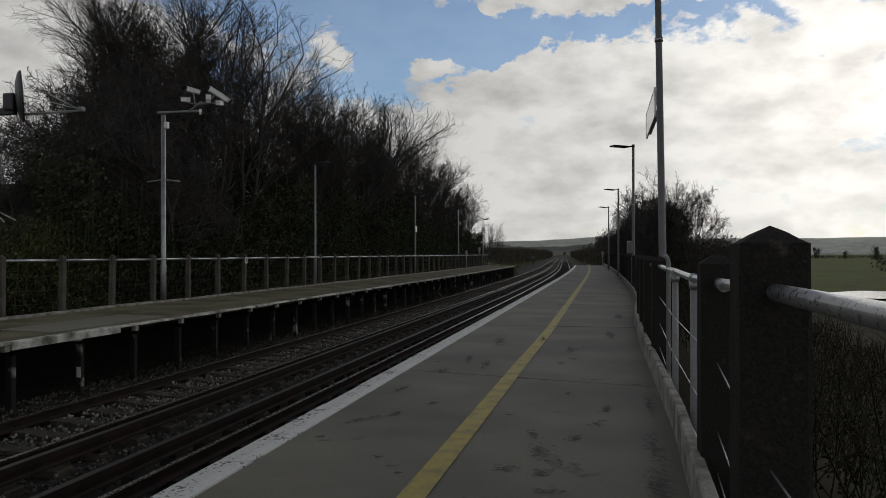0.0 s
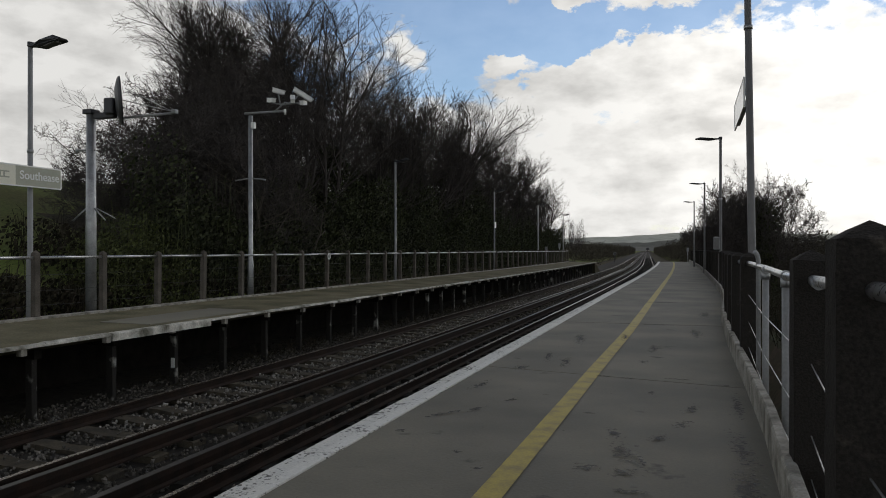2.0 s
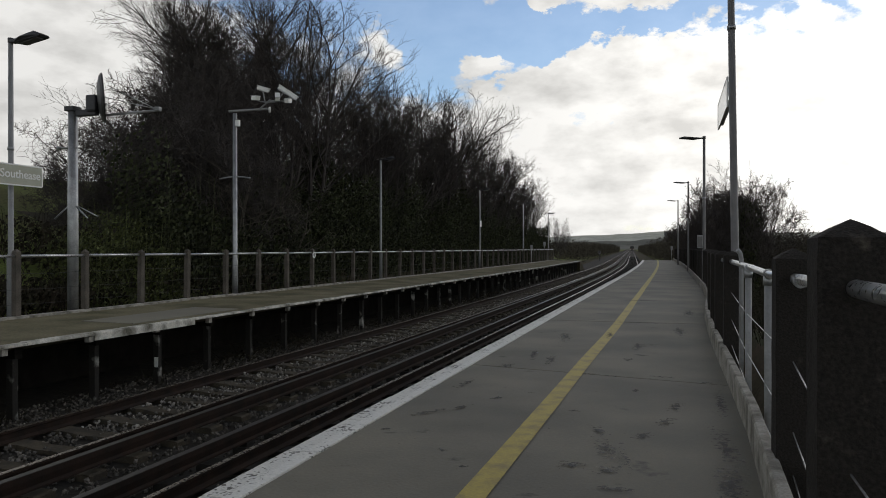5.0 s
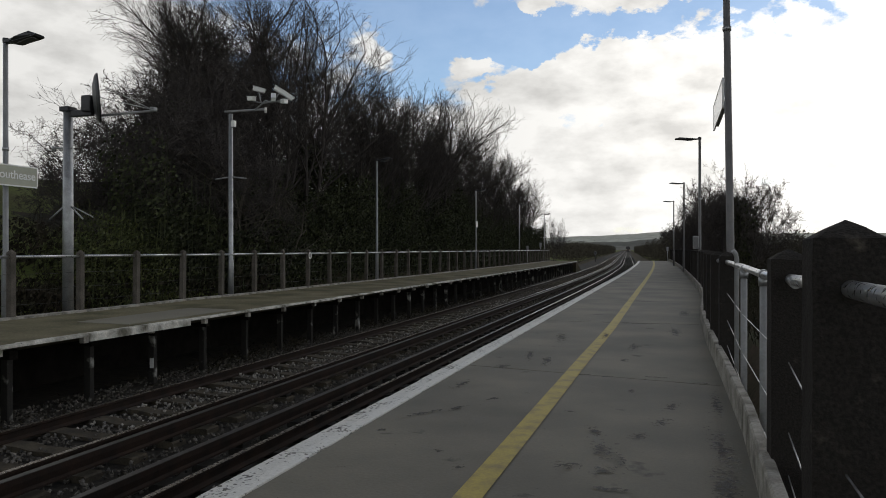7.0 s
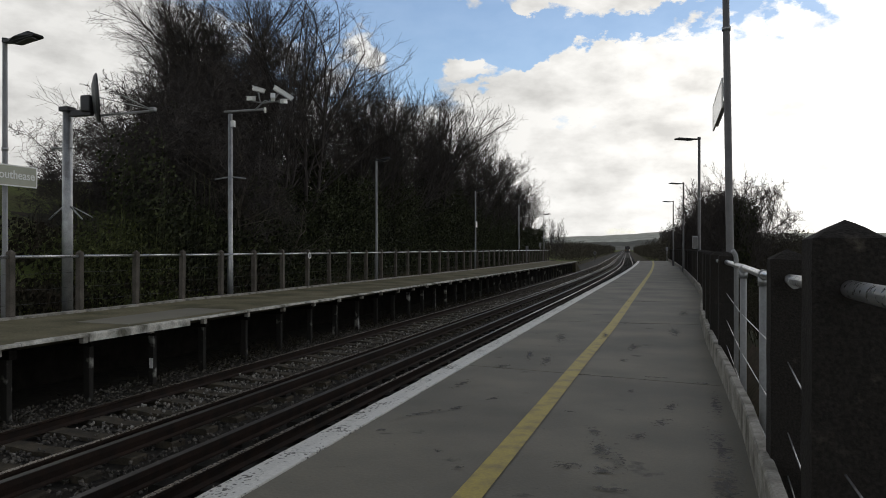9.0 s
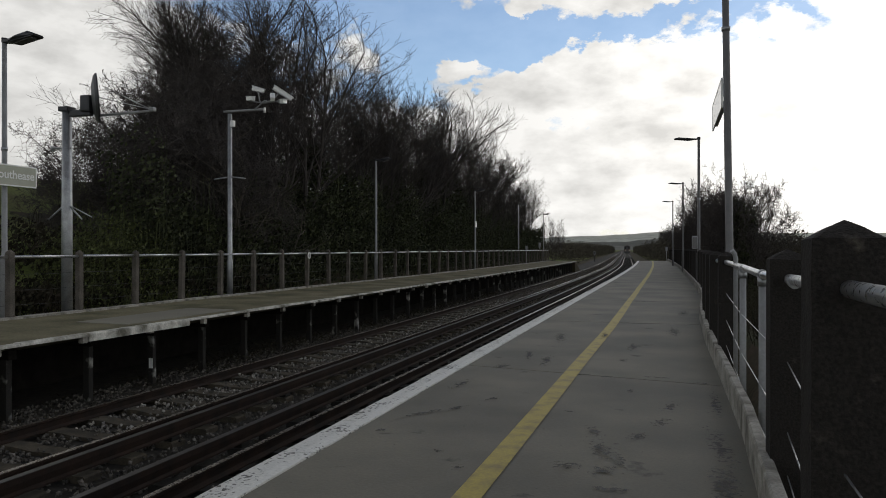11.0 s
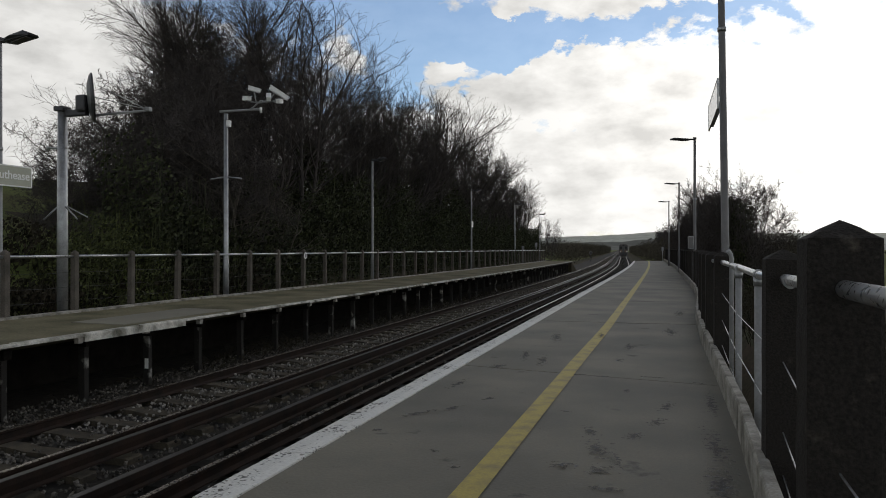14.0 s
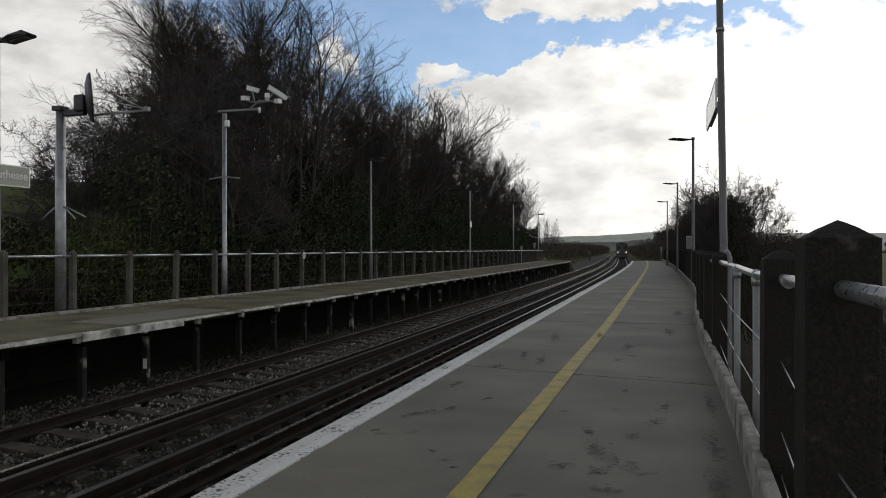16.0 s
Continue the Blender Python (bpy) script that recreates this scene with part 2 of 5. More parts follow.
def cloud_material():
    m = bpy.data.materials.new("drifting_cloud")
    m.use_nodes = True
    nt = m.node_tree
    nt.nodes.clear()
    N, L = nt.nodes.new, nt.links.new

    def val(op, a, b=None, c=None):
        n = N("ShaderNodeMath")
        n.operation = op
        for i, v in enumerate((a, b, c)):
            if v is None:
                continue
            if isinstance(v, (int, float)):
                n.inputs[i].default_value = v
            else:
                L(v, n.inputs[i])
        return n.outputs[0]

    def clamp01(v):
        n = N("ShaderNodeClamp")
        L(v, n.inputs[0])
        return n.outputs[0]

    uv = N("ShaderNodeTexCoord").outputs["UV"]      # degrees / 100: bearing to the right, height
    sep = N("ShaderNodeSeparateXYZ")
    L(uv, sep.inputs[0])
    az, el = val("MULTIPLY", sep.outputs[0], 100.0), val("MULTIPLY", sep.outputs[1], 100.0)

    def fractal(scale, detail, sx=1.0, sy=1.6, off=0.0, rough=0.55):
        mp = N("ShaderNodeMapping")
        L(uv, mp.inputs[0])
        mp.inputs["Scale"].default_value = (sx, sy, 1)
        mp.inputs["Location"].default_value = (off, off * 0.7, 0)
        t = N("ShaderNodeTexNoise")
        t.inputs["Scale"].default_value, t.inputs["Detail"].default_value = scale, detail
        t.inputs["Roughness"].default_value = rough
        L(mp.outputs[0], t.inputs["Vector"])
        return t.outputs[0]

    waz = val("ADD", az, val("MULTIPLY", val("SUBTRACT", fractal(26, 5, off=7.7, rough=0.6), 0.5), 7.0))
    wel = val("ADD", el, val("MULTIPLY", val("SUBTRACT", fractal(30, 5, off=3.3, rough=0.6), 0.5), 5.0))

    def bump_at(a, e, wa, we, amount):
        da = val("DIVIDE", val("SUBTRACT", waz, a), wa)
        de = val("DIVIDE", val("SUBTRACT", wel, e), we)
        r = val("ADD", val("MULTIPLY", da, da), val("MULTIPLY", de, de))
        return val("MULTIPLY", val("POWER", 2.718, val("MULTIPLY", r, -1.0)), amount)

    puff, fine, broad = fractal(24, 8, off=1.3, rough=0.6), fractal(70, 5, off=4.1), fractal(17, 6, sy=2.1, off=2.2, rough=0.55)
    cover = val("ADD", val("MULTIPLY", val("SUBTRACT", puff, 0.5), 2.2), 0.74)
    cover = val("ADD", cover, val("MULTIPLY", val("SUBTRACT", fine, 0.5), 1.05))
    for g in GAPS:
        cover = val("ADD", cover, bump_at(*g))
    cover = clamp01(val("MULTIPLY", val("SUBTRACT", cover, 0.3), 1.9))
    veil = N("ShaderNodeMath")
    veil.operation, veil.inputs[1].default_value = "MAXIMUM", 0.16
    L(cover, veil.inputs[0])
    cover = veil.outputs[0]

    # thin and bright towards the sun, grey where it is thick
    da = val("DIVIDE", val("SUBTRACT", az, 25.0), 25.0)
    de = val("DIVIDE", val("SUBTRACT", el, 12.0), 18.0)
    near_sun = val("POWER", 2.718, val("MULTIPLY", val("ADD", val("MULTIPLY", da, da), val("MULTIPLY", de, de)), -1.0))
    grey = clamp01(val("MULTIPLY", val("SUBTRACT", val("ADD", val("MULTIPLY", broad, 0.75), val("MULTIPLY", puff, 0.25)), 0.43), 4.2))
    light = val("ADD", 0.645, val("MULTIPLY", near_sun, 0.69))
    # unseen cloud overhead is added, dimmed above 24 degrees to tune ground light
    high = clamp01(val("DIVIDE", val("SUBTRACT", el, 24.0), 20.0))
    light = val("MULTIPLY", light, val("SUBTRACT", 1.0, val("MULTIPLY", high, 0.86)))
    light = val("MULTIPLY", light, val("SUBTRACT", 1.28, val("MULTIPLY", grey, 0.46)))
    low = clamp01(val("SUBTRACT", 1.0, val("DIVIDE", el, 7.0)))
    light = val("ADD", light, val("MULTIPLY", low, 0.06))
    em = N("ShaderNodeEmission")
    mix = N("ShaderNodeMix")
    mix.data_type = "RGBA"
    mix.inputs["A"].default_value, mix.inputs["B"].default_value = (0.935, 0.965, 1.0, 1), (0.985, 0.985, 0.98, 1)
    L(near_sun, mix.inputs["Factor"])
    L(mix.outputs["Result"], em.inputs[0])
    L(light, em.inputs[1])
    tr = N("ShaderNodeBsdfTransparent")
    mx = N("ShaderNodeMixShader")
    L(cover, mx.inputs[0]), L(tr.outputs[0], mx.inputs[1]), L(em.outputs[0], mx.inputs[2])
    out = N("ShaderNodeOutputMaterial")
    L(mx.outputs[0], out.inputs[0])
    return m


# bearing, height, half-widths and depth of the openings (minus) and single clouds (plus)
GAPS = [(-16.5, 16.6, 6.0, 2.2, -1.35), (-21.0, 14.4, 3.0, 2.4, -1.0), (-27.0, 18.2, 5.0, 2.0, -1.1), (-11.2, 16.2, 2.6, 1.9, -1.3), (-10.4, 14.3, 1.7, 0.7, -1.15), (-8.8, 12.5, 4.0, 1.2, 0.9), (-5.5, 14.4, 3.0, 0.9, 0.8), (-18.0, 14.2, 1.2, 1.0, -0.8), (-13.4, 12.9, 2.0, 0.5, -0.8),
        (-5.0, 16.4, 6.5, 0.8, -1.3), (4.0, 17.2, 5.0, 0.9, -0.95), (9.5, 17.0, 3.0, 1.2, -0.55), (-17.5, 12.2, 2.0, 1.0, -0.45), (-9.0, 12.2, 1.5, 0.9, -0.4),
        (-14.8, 14.2, 1.9, 0.8, 1.7), (-22.4, 15.2, 1.7, 1.6, 1.3), (-9.8, 18.0, 1.1, 0.9, 1.3), (-2.5, 18.6, 5.5, 0.8, 1.4), (-4.0, 12.6, 6.0, 2.2, 0.7), (7.0, 11.0, 11.0, 5.5, 0.6),
        # the opening at SUN_TURN, SUN_RISE is added, unseen, to let sunlight through
        (-46.0, 12.0, 9.0, 12.0, 0.8), (-8.0, 4.0, 16.0, 6.0, 0.5), (SUN_TURN, SUN_RISE, 14.0, 9.0, -3.0), (-30.0, 13.0, 3.0, 2.5, -0.4)]


def build_sky():
    verts, faces, uvs = [], [], []
    na, rises = 72, [-1.5, 0, 2, 5, 8, 11, 14, 17, 20, 23, 26, 30, 35, 41, 48, 57, 68, 80, 89]
    for e in rises:
        for i in range(na + 1):
            a = radians(-180 + 360 * i / na)
            verts.append((SKY_R * math.sin(a) * math.cos(radians(e)), SKY_R * math.cos(a) * math.cos(radians(e)), SKY_R * math.sin(radians(e))))
            uvs.append((math.degrees(a) / 100, e / 100))
    for r in range(len(rises) - 1):
        for i in range(na):
            k = r * (na + 1) + i
            faces.append((k, k + na + 1, k + na + 2, k + 1))
    me = bpy.data.meshes.new("cloud_layer")
    me.from_pydata(verts, [], faces)
    lay = me.uv_layers.new(name="UVMap")
    for lp in me.loops:
        lay.data[lp.index].uv = uvs[lp.vertex_index]
    me.polygons.foreach_set("use_smooth", [True] * len(me.polygons))
    me.materials.append(cloud_material())
    ob = new("cloud_backdrop", me)
    return tagged(ob, "broken white and grey cloud drifting over blue sky", "sky", kind="structure")


clouds = build_sky()
# ---- levels across the railway ----
EDGE, KERB_IN, FENCE = -2.38, 0.45, 0.60          # near platform
B2, B1, COND_B, COND_A, A2, A1 = -3.02, -4.455, -4.88, -5.86, -6.30, -7.73
FAR_EDGE, FAR_FENCE = -8.46, -11.35
RAIL_Z = -0.915
BED_Z = -1.14
NEAR_END, FAR_END = 82.0, 77.5


def kerb_jog(s):
    """How far the kerb and fence step away from the track."""
    knots = [(-20, -0.02), (3.0, -0.01), (5.5, 0.065), (8, 0.075), (11, 0.065), (14.5, 0.13), (19, 0.36), (24, 0.46), (40, 0.42), (90, 0.38)]
    for (a, u), (b, v) in zip(knots, knots[1:]):
        if s <= b:
            return u + (v - u) * max(0, s - a) / (b - a)
    return knots[-1][1]


def ground_height(s, p):
    if p > 0.9:
        f = min(1, (p - 0.9) / 2.5)
        return -0.15 - 1.35 * f + 0.1 * noise.noise((p * 0.12, s * 0.12, 0)) * f - 0.0004 * max(0, p - 200)
    if p > -13.2:
        return -1.2
    fade = min(1, max(0, (150 - s) / 60)) * min(1, max(0, (s + 60) / 40))
    rise = min(1, (-13.2 - p) / 17) * 5.2
    low = -0.35 - 0.85 * (1 - fade)
    return low + fade * rise + 0.35 * noise.noise((p * 0.1, s * 0.1, 5)) * min(1, (-13.2 - p) / 3)


def build_ground():
    ps = [-2500, -900, -300, -120, -70, -50, -40, -34, -30, -26, -23, -20, -18, -16, -15, -14, -13.2, -13.1, -8, -3, 0.8, 0.9, 1.5, 2.2, 3.4, 5, 8, 12, 18, 30, 50, 80, 120, 200, 400, 900, 2500]
    ss = [-2700, -900, -300, -100, -50] + [-30 + 3 * i for i in range(65)] + [175, 190, 220, 260, 320, 400, 520, 700, 1000, 1600, 2700]
    bm = bmesh.new()
    grid = []
    for s in ss:
        row = []
        for p in ps:
            v = line(s, p) if s < 900 else line(900, p) + (line(900, 0) - line(899, 0)) * (s - 900)
            row.append(bm.verts.new((v.x, v.y, ground_height(s, p))))
        grid.append(row)
    for i in range(len(ss) - 1):
        for j in range(len(ps) - 1):
            f = bm.faces.new((grid[i][j], grid[i][j + 1], grid[i + 1][j + 1], grid[i + 1][j]))
            f.smooth = True
            q = (ps[j] + ps[j + 1]) / 2
            f.material_index = 1 if (-13.2 < q < 1) else (2 if (-24 < q < -13 and 20 < ss[i] < 110) or (1 < q < 14 and ss[i] < 90) else 0)
    ob = new("ground", mesh("ground", bm, GRASS, EARTH, EARTH))
    tagged(ob, "rough winter grass with a bank beside the line", "ground", kind="structure")


build_ground()


def build_ballast():
    bm = bmesh.new()
    sweep(bm, [(EDGE + 0.1, -1.7), (EDGE + 0.1, BED_Z), (FAR_EDGE - 0.5, BED_Z), (FAR_EDGE - 2.5, -1.18), (FAR_EDGE - 2.5, -1.7)], -15, 900, 6)
    bed = new("trackbed", mesh("trackbed", bm, BALLAST))
    tagged(bed, "dark crushed-stone ballast bed under two tracks", "ballast", kind="structure")
    rnd = random.Random(4)
    heaps = {False: ([], []), True: ([], [])}
    octa = [(1, 0, 0), (-1, 0, 0), (0, 1, 0), (0, -1, 0), (0, 0, 1), (0, 0, -1)]
    tris = [(0, 2, 4), (2, 1, 4), (1, 3, 4), (3, 0, 4), (2, 0, 5), (1, 2, 5), (3, 1, 5), (0, 3, 5)]
    for _ in range(42000):
        s = 3.5 + 42 * rnd.random() ** 1.5
        p = rnd.uniform(FAR_EDGE - 0.9, B1 + 0.9)
        if min(abs(p - q) for q in (B1, A2, A1)) < 0.09 or min(abs(p - q) for q in (COND_A, COND_B)) < 0.09:
            continue
        k = ((s + 0.35) % 0.70) / 0.70
        on_sleeper = abs(k - 0.5) < 0.19 and A1 - 0.5 < p
        if on_sleeper and rnd.random() < (0.88 if s < 8.5 else 0.55):
            continue
        r = rnd.uniform(0.015, 0.034)
        z = BED_Z + rnd.uniform(0.0, 0.055) + (0.05 if on_sleeper else 0)
        if p < FAR_EDGE:
            z -= 0.02
        c = line(s, p)
        turn = Euler((rnd.uniform(0, 6), rnd.uniform(0, 6), rnd.uniform(0, 6))).to_matrix()
        pale = A1 + 0.1 < p < A2 - 0.1 and 8 < s < 34 and rnd.random() < 0.5
        verts, faces = heaps[pale]
        n = len(verts)
        sc = (rnd.uniform(0.7, 1.3), rnd.uniform(0.7, 1.3), rnd.uniform(0.6, 1.1))
        for o in octa:
            v = turn @ Vector((o[0] * r * sc[0], o[1] * r * sc[1], o[2] * r * sc[2]))
            verts.append((c.x + v.x, c.y + v.y, z + v.z))
        faces += [(a + n, b + n, d + n) for a, b, d in tris]
    for pale, name, mat, label in ((False, "ballast_stones", STONE, "loose grey crushed stones between the rails"), (True, "fresh_ballast", PALE_STONE, "paler fresh ballast between the far rails")):
        me = bpy.data.meshes.new(name)
        me.from_pydata(*(heaps[pale][0], [], heaps[pale][1]))
        me.materials.append(mat)
        tagged(new(name, me), label, "ballast", kind="stuff")


build_ballast()

RAIL_OUTLINE = [(-0.07, -0.15), (0.07, -0.15), (0.07, -0.135), (0.012, -0.115), (0.012, -0.045), (0.034, -0.032), (0.034, -0.006), (-0.034, -0.006), (-0.034, -0.032), (-0.012, -0.045), (-0.012, -0.115), (-0.07, -0.135)]
COND_OUTLINE = [(-0.055, -0.17), (0.055, -0.17), (0.055, -0.15), (0.03, -0.13), (0.045, -0.06), (0.045, -0.006), (-0.045, -0.006), (-0.045, -0.06), (-0.03, -0.13), (-0.055, -0.15)]


def build_track(name, rails, cond, cond_to, tie, label):
    tr = thing(name, pose(0, 0, 0), label, "railway track", kind="structure")
    for p in rails:
        bm = bmesh.new()
        sweep(bm, [(p + x, RAIL_Z + z) for x, z in RAIL_OUTLINE], -15, 900, 5)
        r = part("rail", bm, RAIL_RUST, tr, "rusty steel running rail")
        bm = bmesh.new()
        sweep(bm, [(p - 0.03, RAIL_Z - 0.006), (p + 0.03, RAIL_Z - 0.006), (p + 0.03, RAIL_Z), (p - 0.03, RAIL_Z)], -15, 900, 5)
        part("rail_head", bm, RAIL_TOP, r, "polished steel running surface")
    zc = RAIL_Z + 0.075
    bm = bmesh.new()
    sweep(bm, [(cond + x, zc + z) for x, z in COND_OUTLINE], -15, cond_to, 5)
    r = part("conductor_rail", bm, RAIL_RUST, tr, "rusty raised electric conductor rail")
    bm = bmesh.new()
    sweep(bm, [(cond - 0.04, zc - 0.006), (cond + 0.04, zc - 0.006), (cond + 0.04, zc), (cond - 0.04, zc)], -15, cond_to, 5)
    part("contact_surface", bm, COND_TOP, r, "shiny worn contact surface")
    bm = bmesh.new()
    box(bm, -0.06, 0.06, -0.08, 0.08, 0.0, 0.14, 0.012)
    pot = mesh("insulator", bm, SLEEPER_DARK)
    mid = sum(rails) / 2
    bm = bmesh.new()
    w, h = 1.25, 0.13
    prism(bm, [(-w, 0), (w, 0), (w, h - 0.015), (w - 0.02, h), (0.45, h), (0.2, h - 0.03), (-0.2, h - 0.03), (-0.45, h), (-w + 0.02, h), (-w, h - 0.015)], -0.125, 0.125)
    slp = mesh("sleeper", bm, tie)
    rest = bmesh.new()
    for i in range(300):
        s = -3.5 + 0.70 * i
        if i < 120:
            o = part("sleeper", slp, None, tr)
            o.matrix_basis = at(s, mid, RAIL_Z - 0.15 - h + 0.002)
            if i % 4 == 0:
                q = part("insulator", pot, None, tr)
                q.matrix_basis = at(s, cond, zc - 0.31)
        else:
            a, b, c, d = (line(s - 0.12, mid - w), line(s - 0.12, mid + w), line(s + 0.12, mid + w), line(s + 0.12, mid - w))
            zt, zb = RAIL_Z - 0.148, RAIL_Z - 0.3
            vs = [rest.verts.new((v.x, v.y, z)) for z in (zb, zt) for v in (a, b, c, d)]
            for f in ((4, 5, 6, 7), (0, 1, 5, 4), (1, 2, 6, 5), (2, 3, 7, 6), (3, 0, 4, 7)):
                rest.faces.new([vs[k] for k in f])
    part("far_sleepers", rest, tie, tr, kind="stuff")
    return tr


build_track("near_track", (B1, B2), COND_B, 880, SLEEPER_DARK, "electrified track with rusty rails on concrete sleepers beside the platform")
build_track("far_track", (A1, A2), COND_A, 880, SLEEPER, "electrified track with rusty rails on concrete sleepers by the opposite platform")


# ---- near platform ----
JOINTS = [-12, -6.5, -0.6, 7.74, 13.3, 18.9, 24.5, 30, 36, 42, 48, 54, 60, 66, 72, 77, 82]


def build_near_platform():
    pf = thing("platform_near", pose(0, 0, 0), "worn grey concrete platform with white edge and yellow line", "platform", kind="structure")
    rnd = random.Random(2)
    skew = lambda j: -0.19 if 7 < j < 8 else 0.03
    for a, b in zip(JOINTS, JOINTS[1:]):
        n = max(2, int((b - a) / 1.0))
        dz = rnd.uniform(-0.004, 0.0)
        bm = bmesh.new()
        rows = []
        for i in range(n + 1):
            s = a + (b - a) * i / n
            inner = KERB_IN + 0.06 + kerb_jog(s)
            row = []
            for p in (EDGE + 0.24, -1.2, -0.4, inner):
                g = (0.014 if i == 0 else (-0.014 if i == n else 0)) * (1 + 0.5 * math.sin(p * 7 + a))
                v = line(s + g + (p + 1) * (skew(a) + (skew(b) - skew(a)) * i / n), p)
                row.append(bm.verts.new((v.x, v.y, dz)))
            rows.append(row)
        for r0, r1 in zip(rows, rows[1:]):
            for k in range(3):
                bm.faces.new((r0[k], r0[k + 1], r1[k + 1], r1[k]))
        top = list(bm.faces)
        ex = bmesh.ops.extrude_face_region(bm, geom=top)
        bmesh.ops.translate(bm, vec=(0, 0, -0.12), verts=[g for g in ex["geom"] if isinstance(g, bmesh.types.BMVert)])
        part("slab", bm, PLATFORM, pf)
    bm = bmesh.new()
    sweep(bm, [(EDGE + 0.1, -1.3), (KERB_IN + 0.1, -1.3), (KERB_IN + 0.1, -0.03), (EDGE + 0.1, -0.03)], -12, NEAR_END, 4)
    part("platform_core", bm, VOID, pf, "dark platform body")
    k = -12.0
    while k < NEAR_END:
        bm = bmesh.new()
        dp, dz = rnd.uniform(-0.006, 0.006), rnd.uniform(-0.003, 0.003)
        sweep(bm, [(EDGE + dp, -0.1), (EDGE + 0.238, -0.1), (EDGE + 0.238, 0.0 + dz), (EDGE + 0.02 + dp, 0.0 + dz), (EDGE + dp, -0.02)], k + 0.004, min(k + 0.9, NEAR_END) - 0.004, 0.9)
        part("coping_stone", bm, WHITE_WORN, pf, "white-painted chipped edge stone")
        k += 0.9
    k = -12.0
    while k < NEAR_END:
        bm = bmesh.new()
        w0, w1 = rnd.uniform(-0.006, 0.006), rnd.uniform(-0.005, 0.004)
        sweep(bm, [(EDGE + 0.142 + w0, 0.0), (EDGE + 0.234 + w1, 0.0), (EDGE + 0.234 + w1, 0.0065), (EDGE + 0.142 + w0, 0.0065)], k + 0.004, min(k + 1.8, NEAR_END) - 0.004, 0.9)
        part("white_line", bm, WHITE_LINE, pf, "white painted edge line")
        k += 1.8
    bm = bmesh.new()
    n = 94
    prev = None
    for i in range(n + 1):
        s = -12 + i
        w = 0.076 + 0.006 * noise.noise((s, 0, 2))
        c = -1.012 + 0.011 * min(10, max(-4, s - 3)) + 0.012 * noise.noise((s * 0.3, 1, 1)) + 0.1 * max(0, (s - 35) / 45)
        a, b = line(s, c - w), line(s, c + w)
        cur = [bm.verts.new((a.x, a.y, 0.004)), bm.verts.new((b.x, b.y, 0.004))]
        if prev:
            bm.faces.new((prev[0], prev[1], cur[1], cur[0]))
        prev = cur
    part("yellow_line", bm, YELLOW, pf, "faded yellow painted safety line")
    # kerb upstand along the fence, in lengths
    k = -6.0
    while k < NEAR_END:
        bm = bmesh.new()
        d, e = 0.0, rnd.uniform(-0.003, 0.003)
        sweep(bm, [(KERB_IN - 0.02 + d, -0.1), (KERB_IN + 0.05 + d, -0.4), (KERB_IN + 0.05 + d, 0.205 + e), (KERB_IN + 0.042 + d, 0.215 + e), (KERB_IN - 0.008 + d, 0.215 + e), (KERB_IN - 0.018 + d, 0.2 + e)],
              k + 0.003, k + 2.997, 0.25, 0.006, kerb_jog)
        part("kerb_stone", bm, KERB, pf, "weathered concrete kerb upstand")
        k += 3.0


def platform_material():
    """Grey concrete with a broad mottle, dark scuffs and damp marks."""
    m = material("platform_concrete", (0.193, 0.178, 0.138), 0.75, vary=0.13, scale=0.8, fine=48, bump=0.25, other=(0.125, 0.118, 0.094), edge=0.14, spec=0.4)
    nt = m.node_tree
    b = nt.nodes["Principled BSDF"]
    src = b.inputs["Base Color"].links[0].from_socket
    geo = nt.nodes.new("ShaderNodeNewGeometry")
    stain = nt.nodes.new("ShaderNodeTexNoise")
    stain.inputs["Scale"].default_value, stain.inputs["Detail"].default_value, stain.inputs["Roughness"].default_value = 1.9, 7, 0.62
    nt.links.new(geo.outputs["Position"], stain.inputs["Vector"])
    r = nt.nodes.new("ShaderNodeValToRGB")
    r.color_ramp.elements[0].position, r.color_ramp.elements[1].position = 0.30, 0.36
    r.color_ramp.elements[0].color, r.color_ramp.elements[1].color = (0.42, 0.42, 0.42, 1), (1, 1, 1, 1)
    nt.links.new(stain.outputs[0], r.inputs[0])
    mx = nt.nodes.new("ShaderNodeMix")
    mx.data_type, mx.blend_type = "RGBA", "MULTIPLY"
    mx.inputs["Factor"].default_value = 1
    nt.links.new(src, mx.inputs["A"]), nt.links.new(r.outputs[0], mx.inputs["B"])
    speck = nt.nodes.new("ShaderNodeTexNoise")
    speck.inputs["Scale"].default_value, speck.inputs["Detail"].default_value, speck.inputs["Roughness"].default_value = 11, 5, 0.6
    nt.links.new(geo.outputs["Position"], speck.inputs["Vector"])
    r2 = nt.nodes.new("ShaderNodeValToRGB")
    r2.color_ramp.elements[0].position, r2.color_ramp.elements[1].position = 0.275, 0.315
    r2.color_ramp.elements[0].color, r2.color_ramp.elements[1].color = (0.38, 0.37, 0.35, 1), (1, 1, 1, 1)
    nt.links.new(speck.outputs[0], r2.inputs[0])
    mx2 = nt.nodes.new("ShaderNodeMix")
    mx2.data_type, mx2.blend_type = "RGBA", "MULTIPLY"
    mx2.inputs["Factor"].default_value = 1
    nt.links.new(mx.outputs["Result"], mx2.inputs["A"]), nt.links.new(r2.outputs[0], mx2.inputs["B"])
    nt.links.new(mx2.outputs["Result"], b.inputs["Base Color"])
    return m


PLATFORM = platform_material()
build_near_platform()


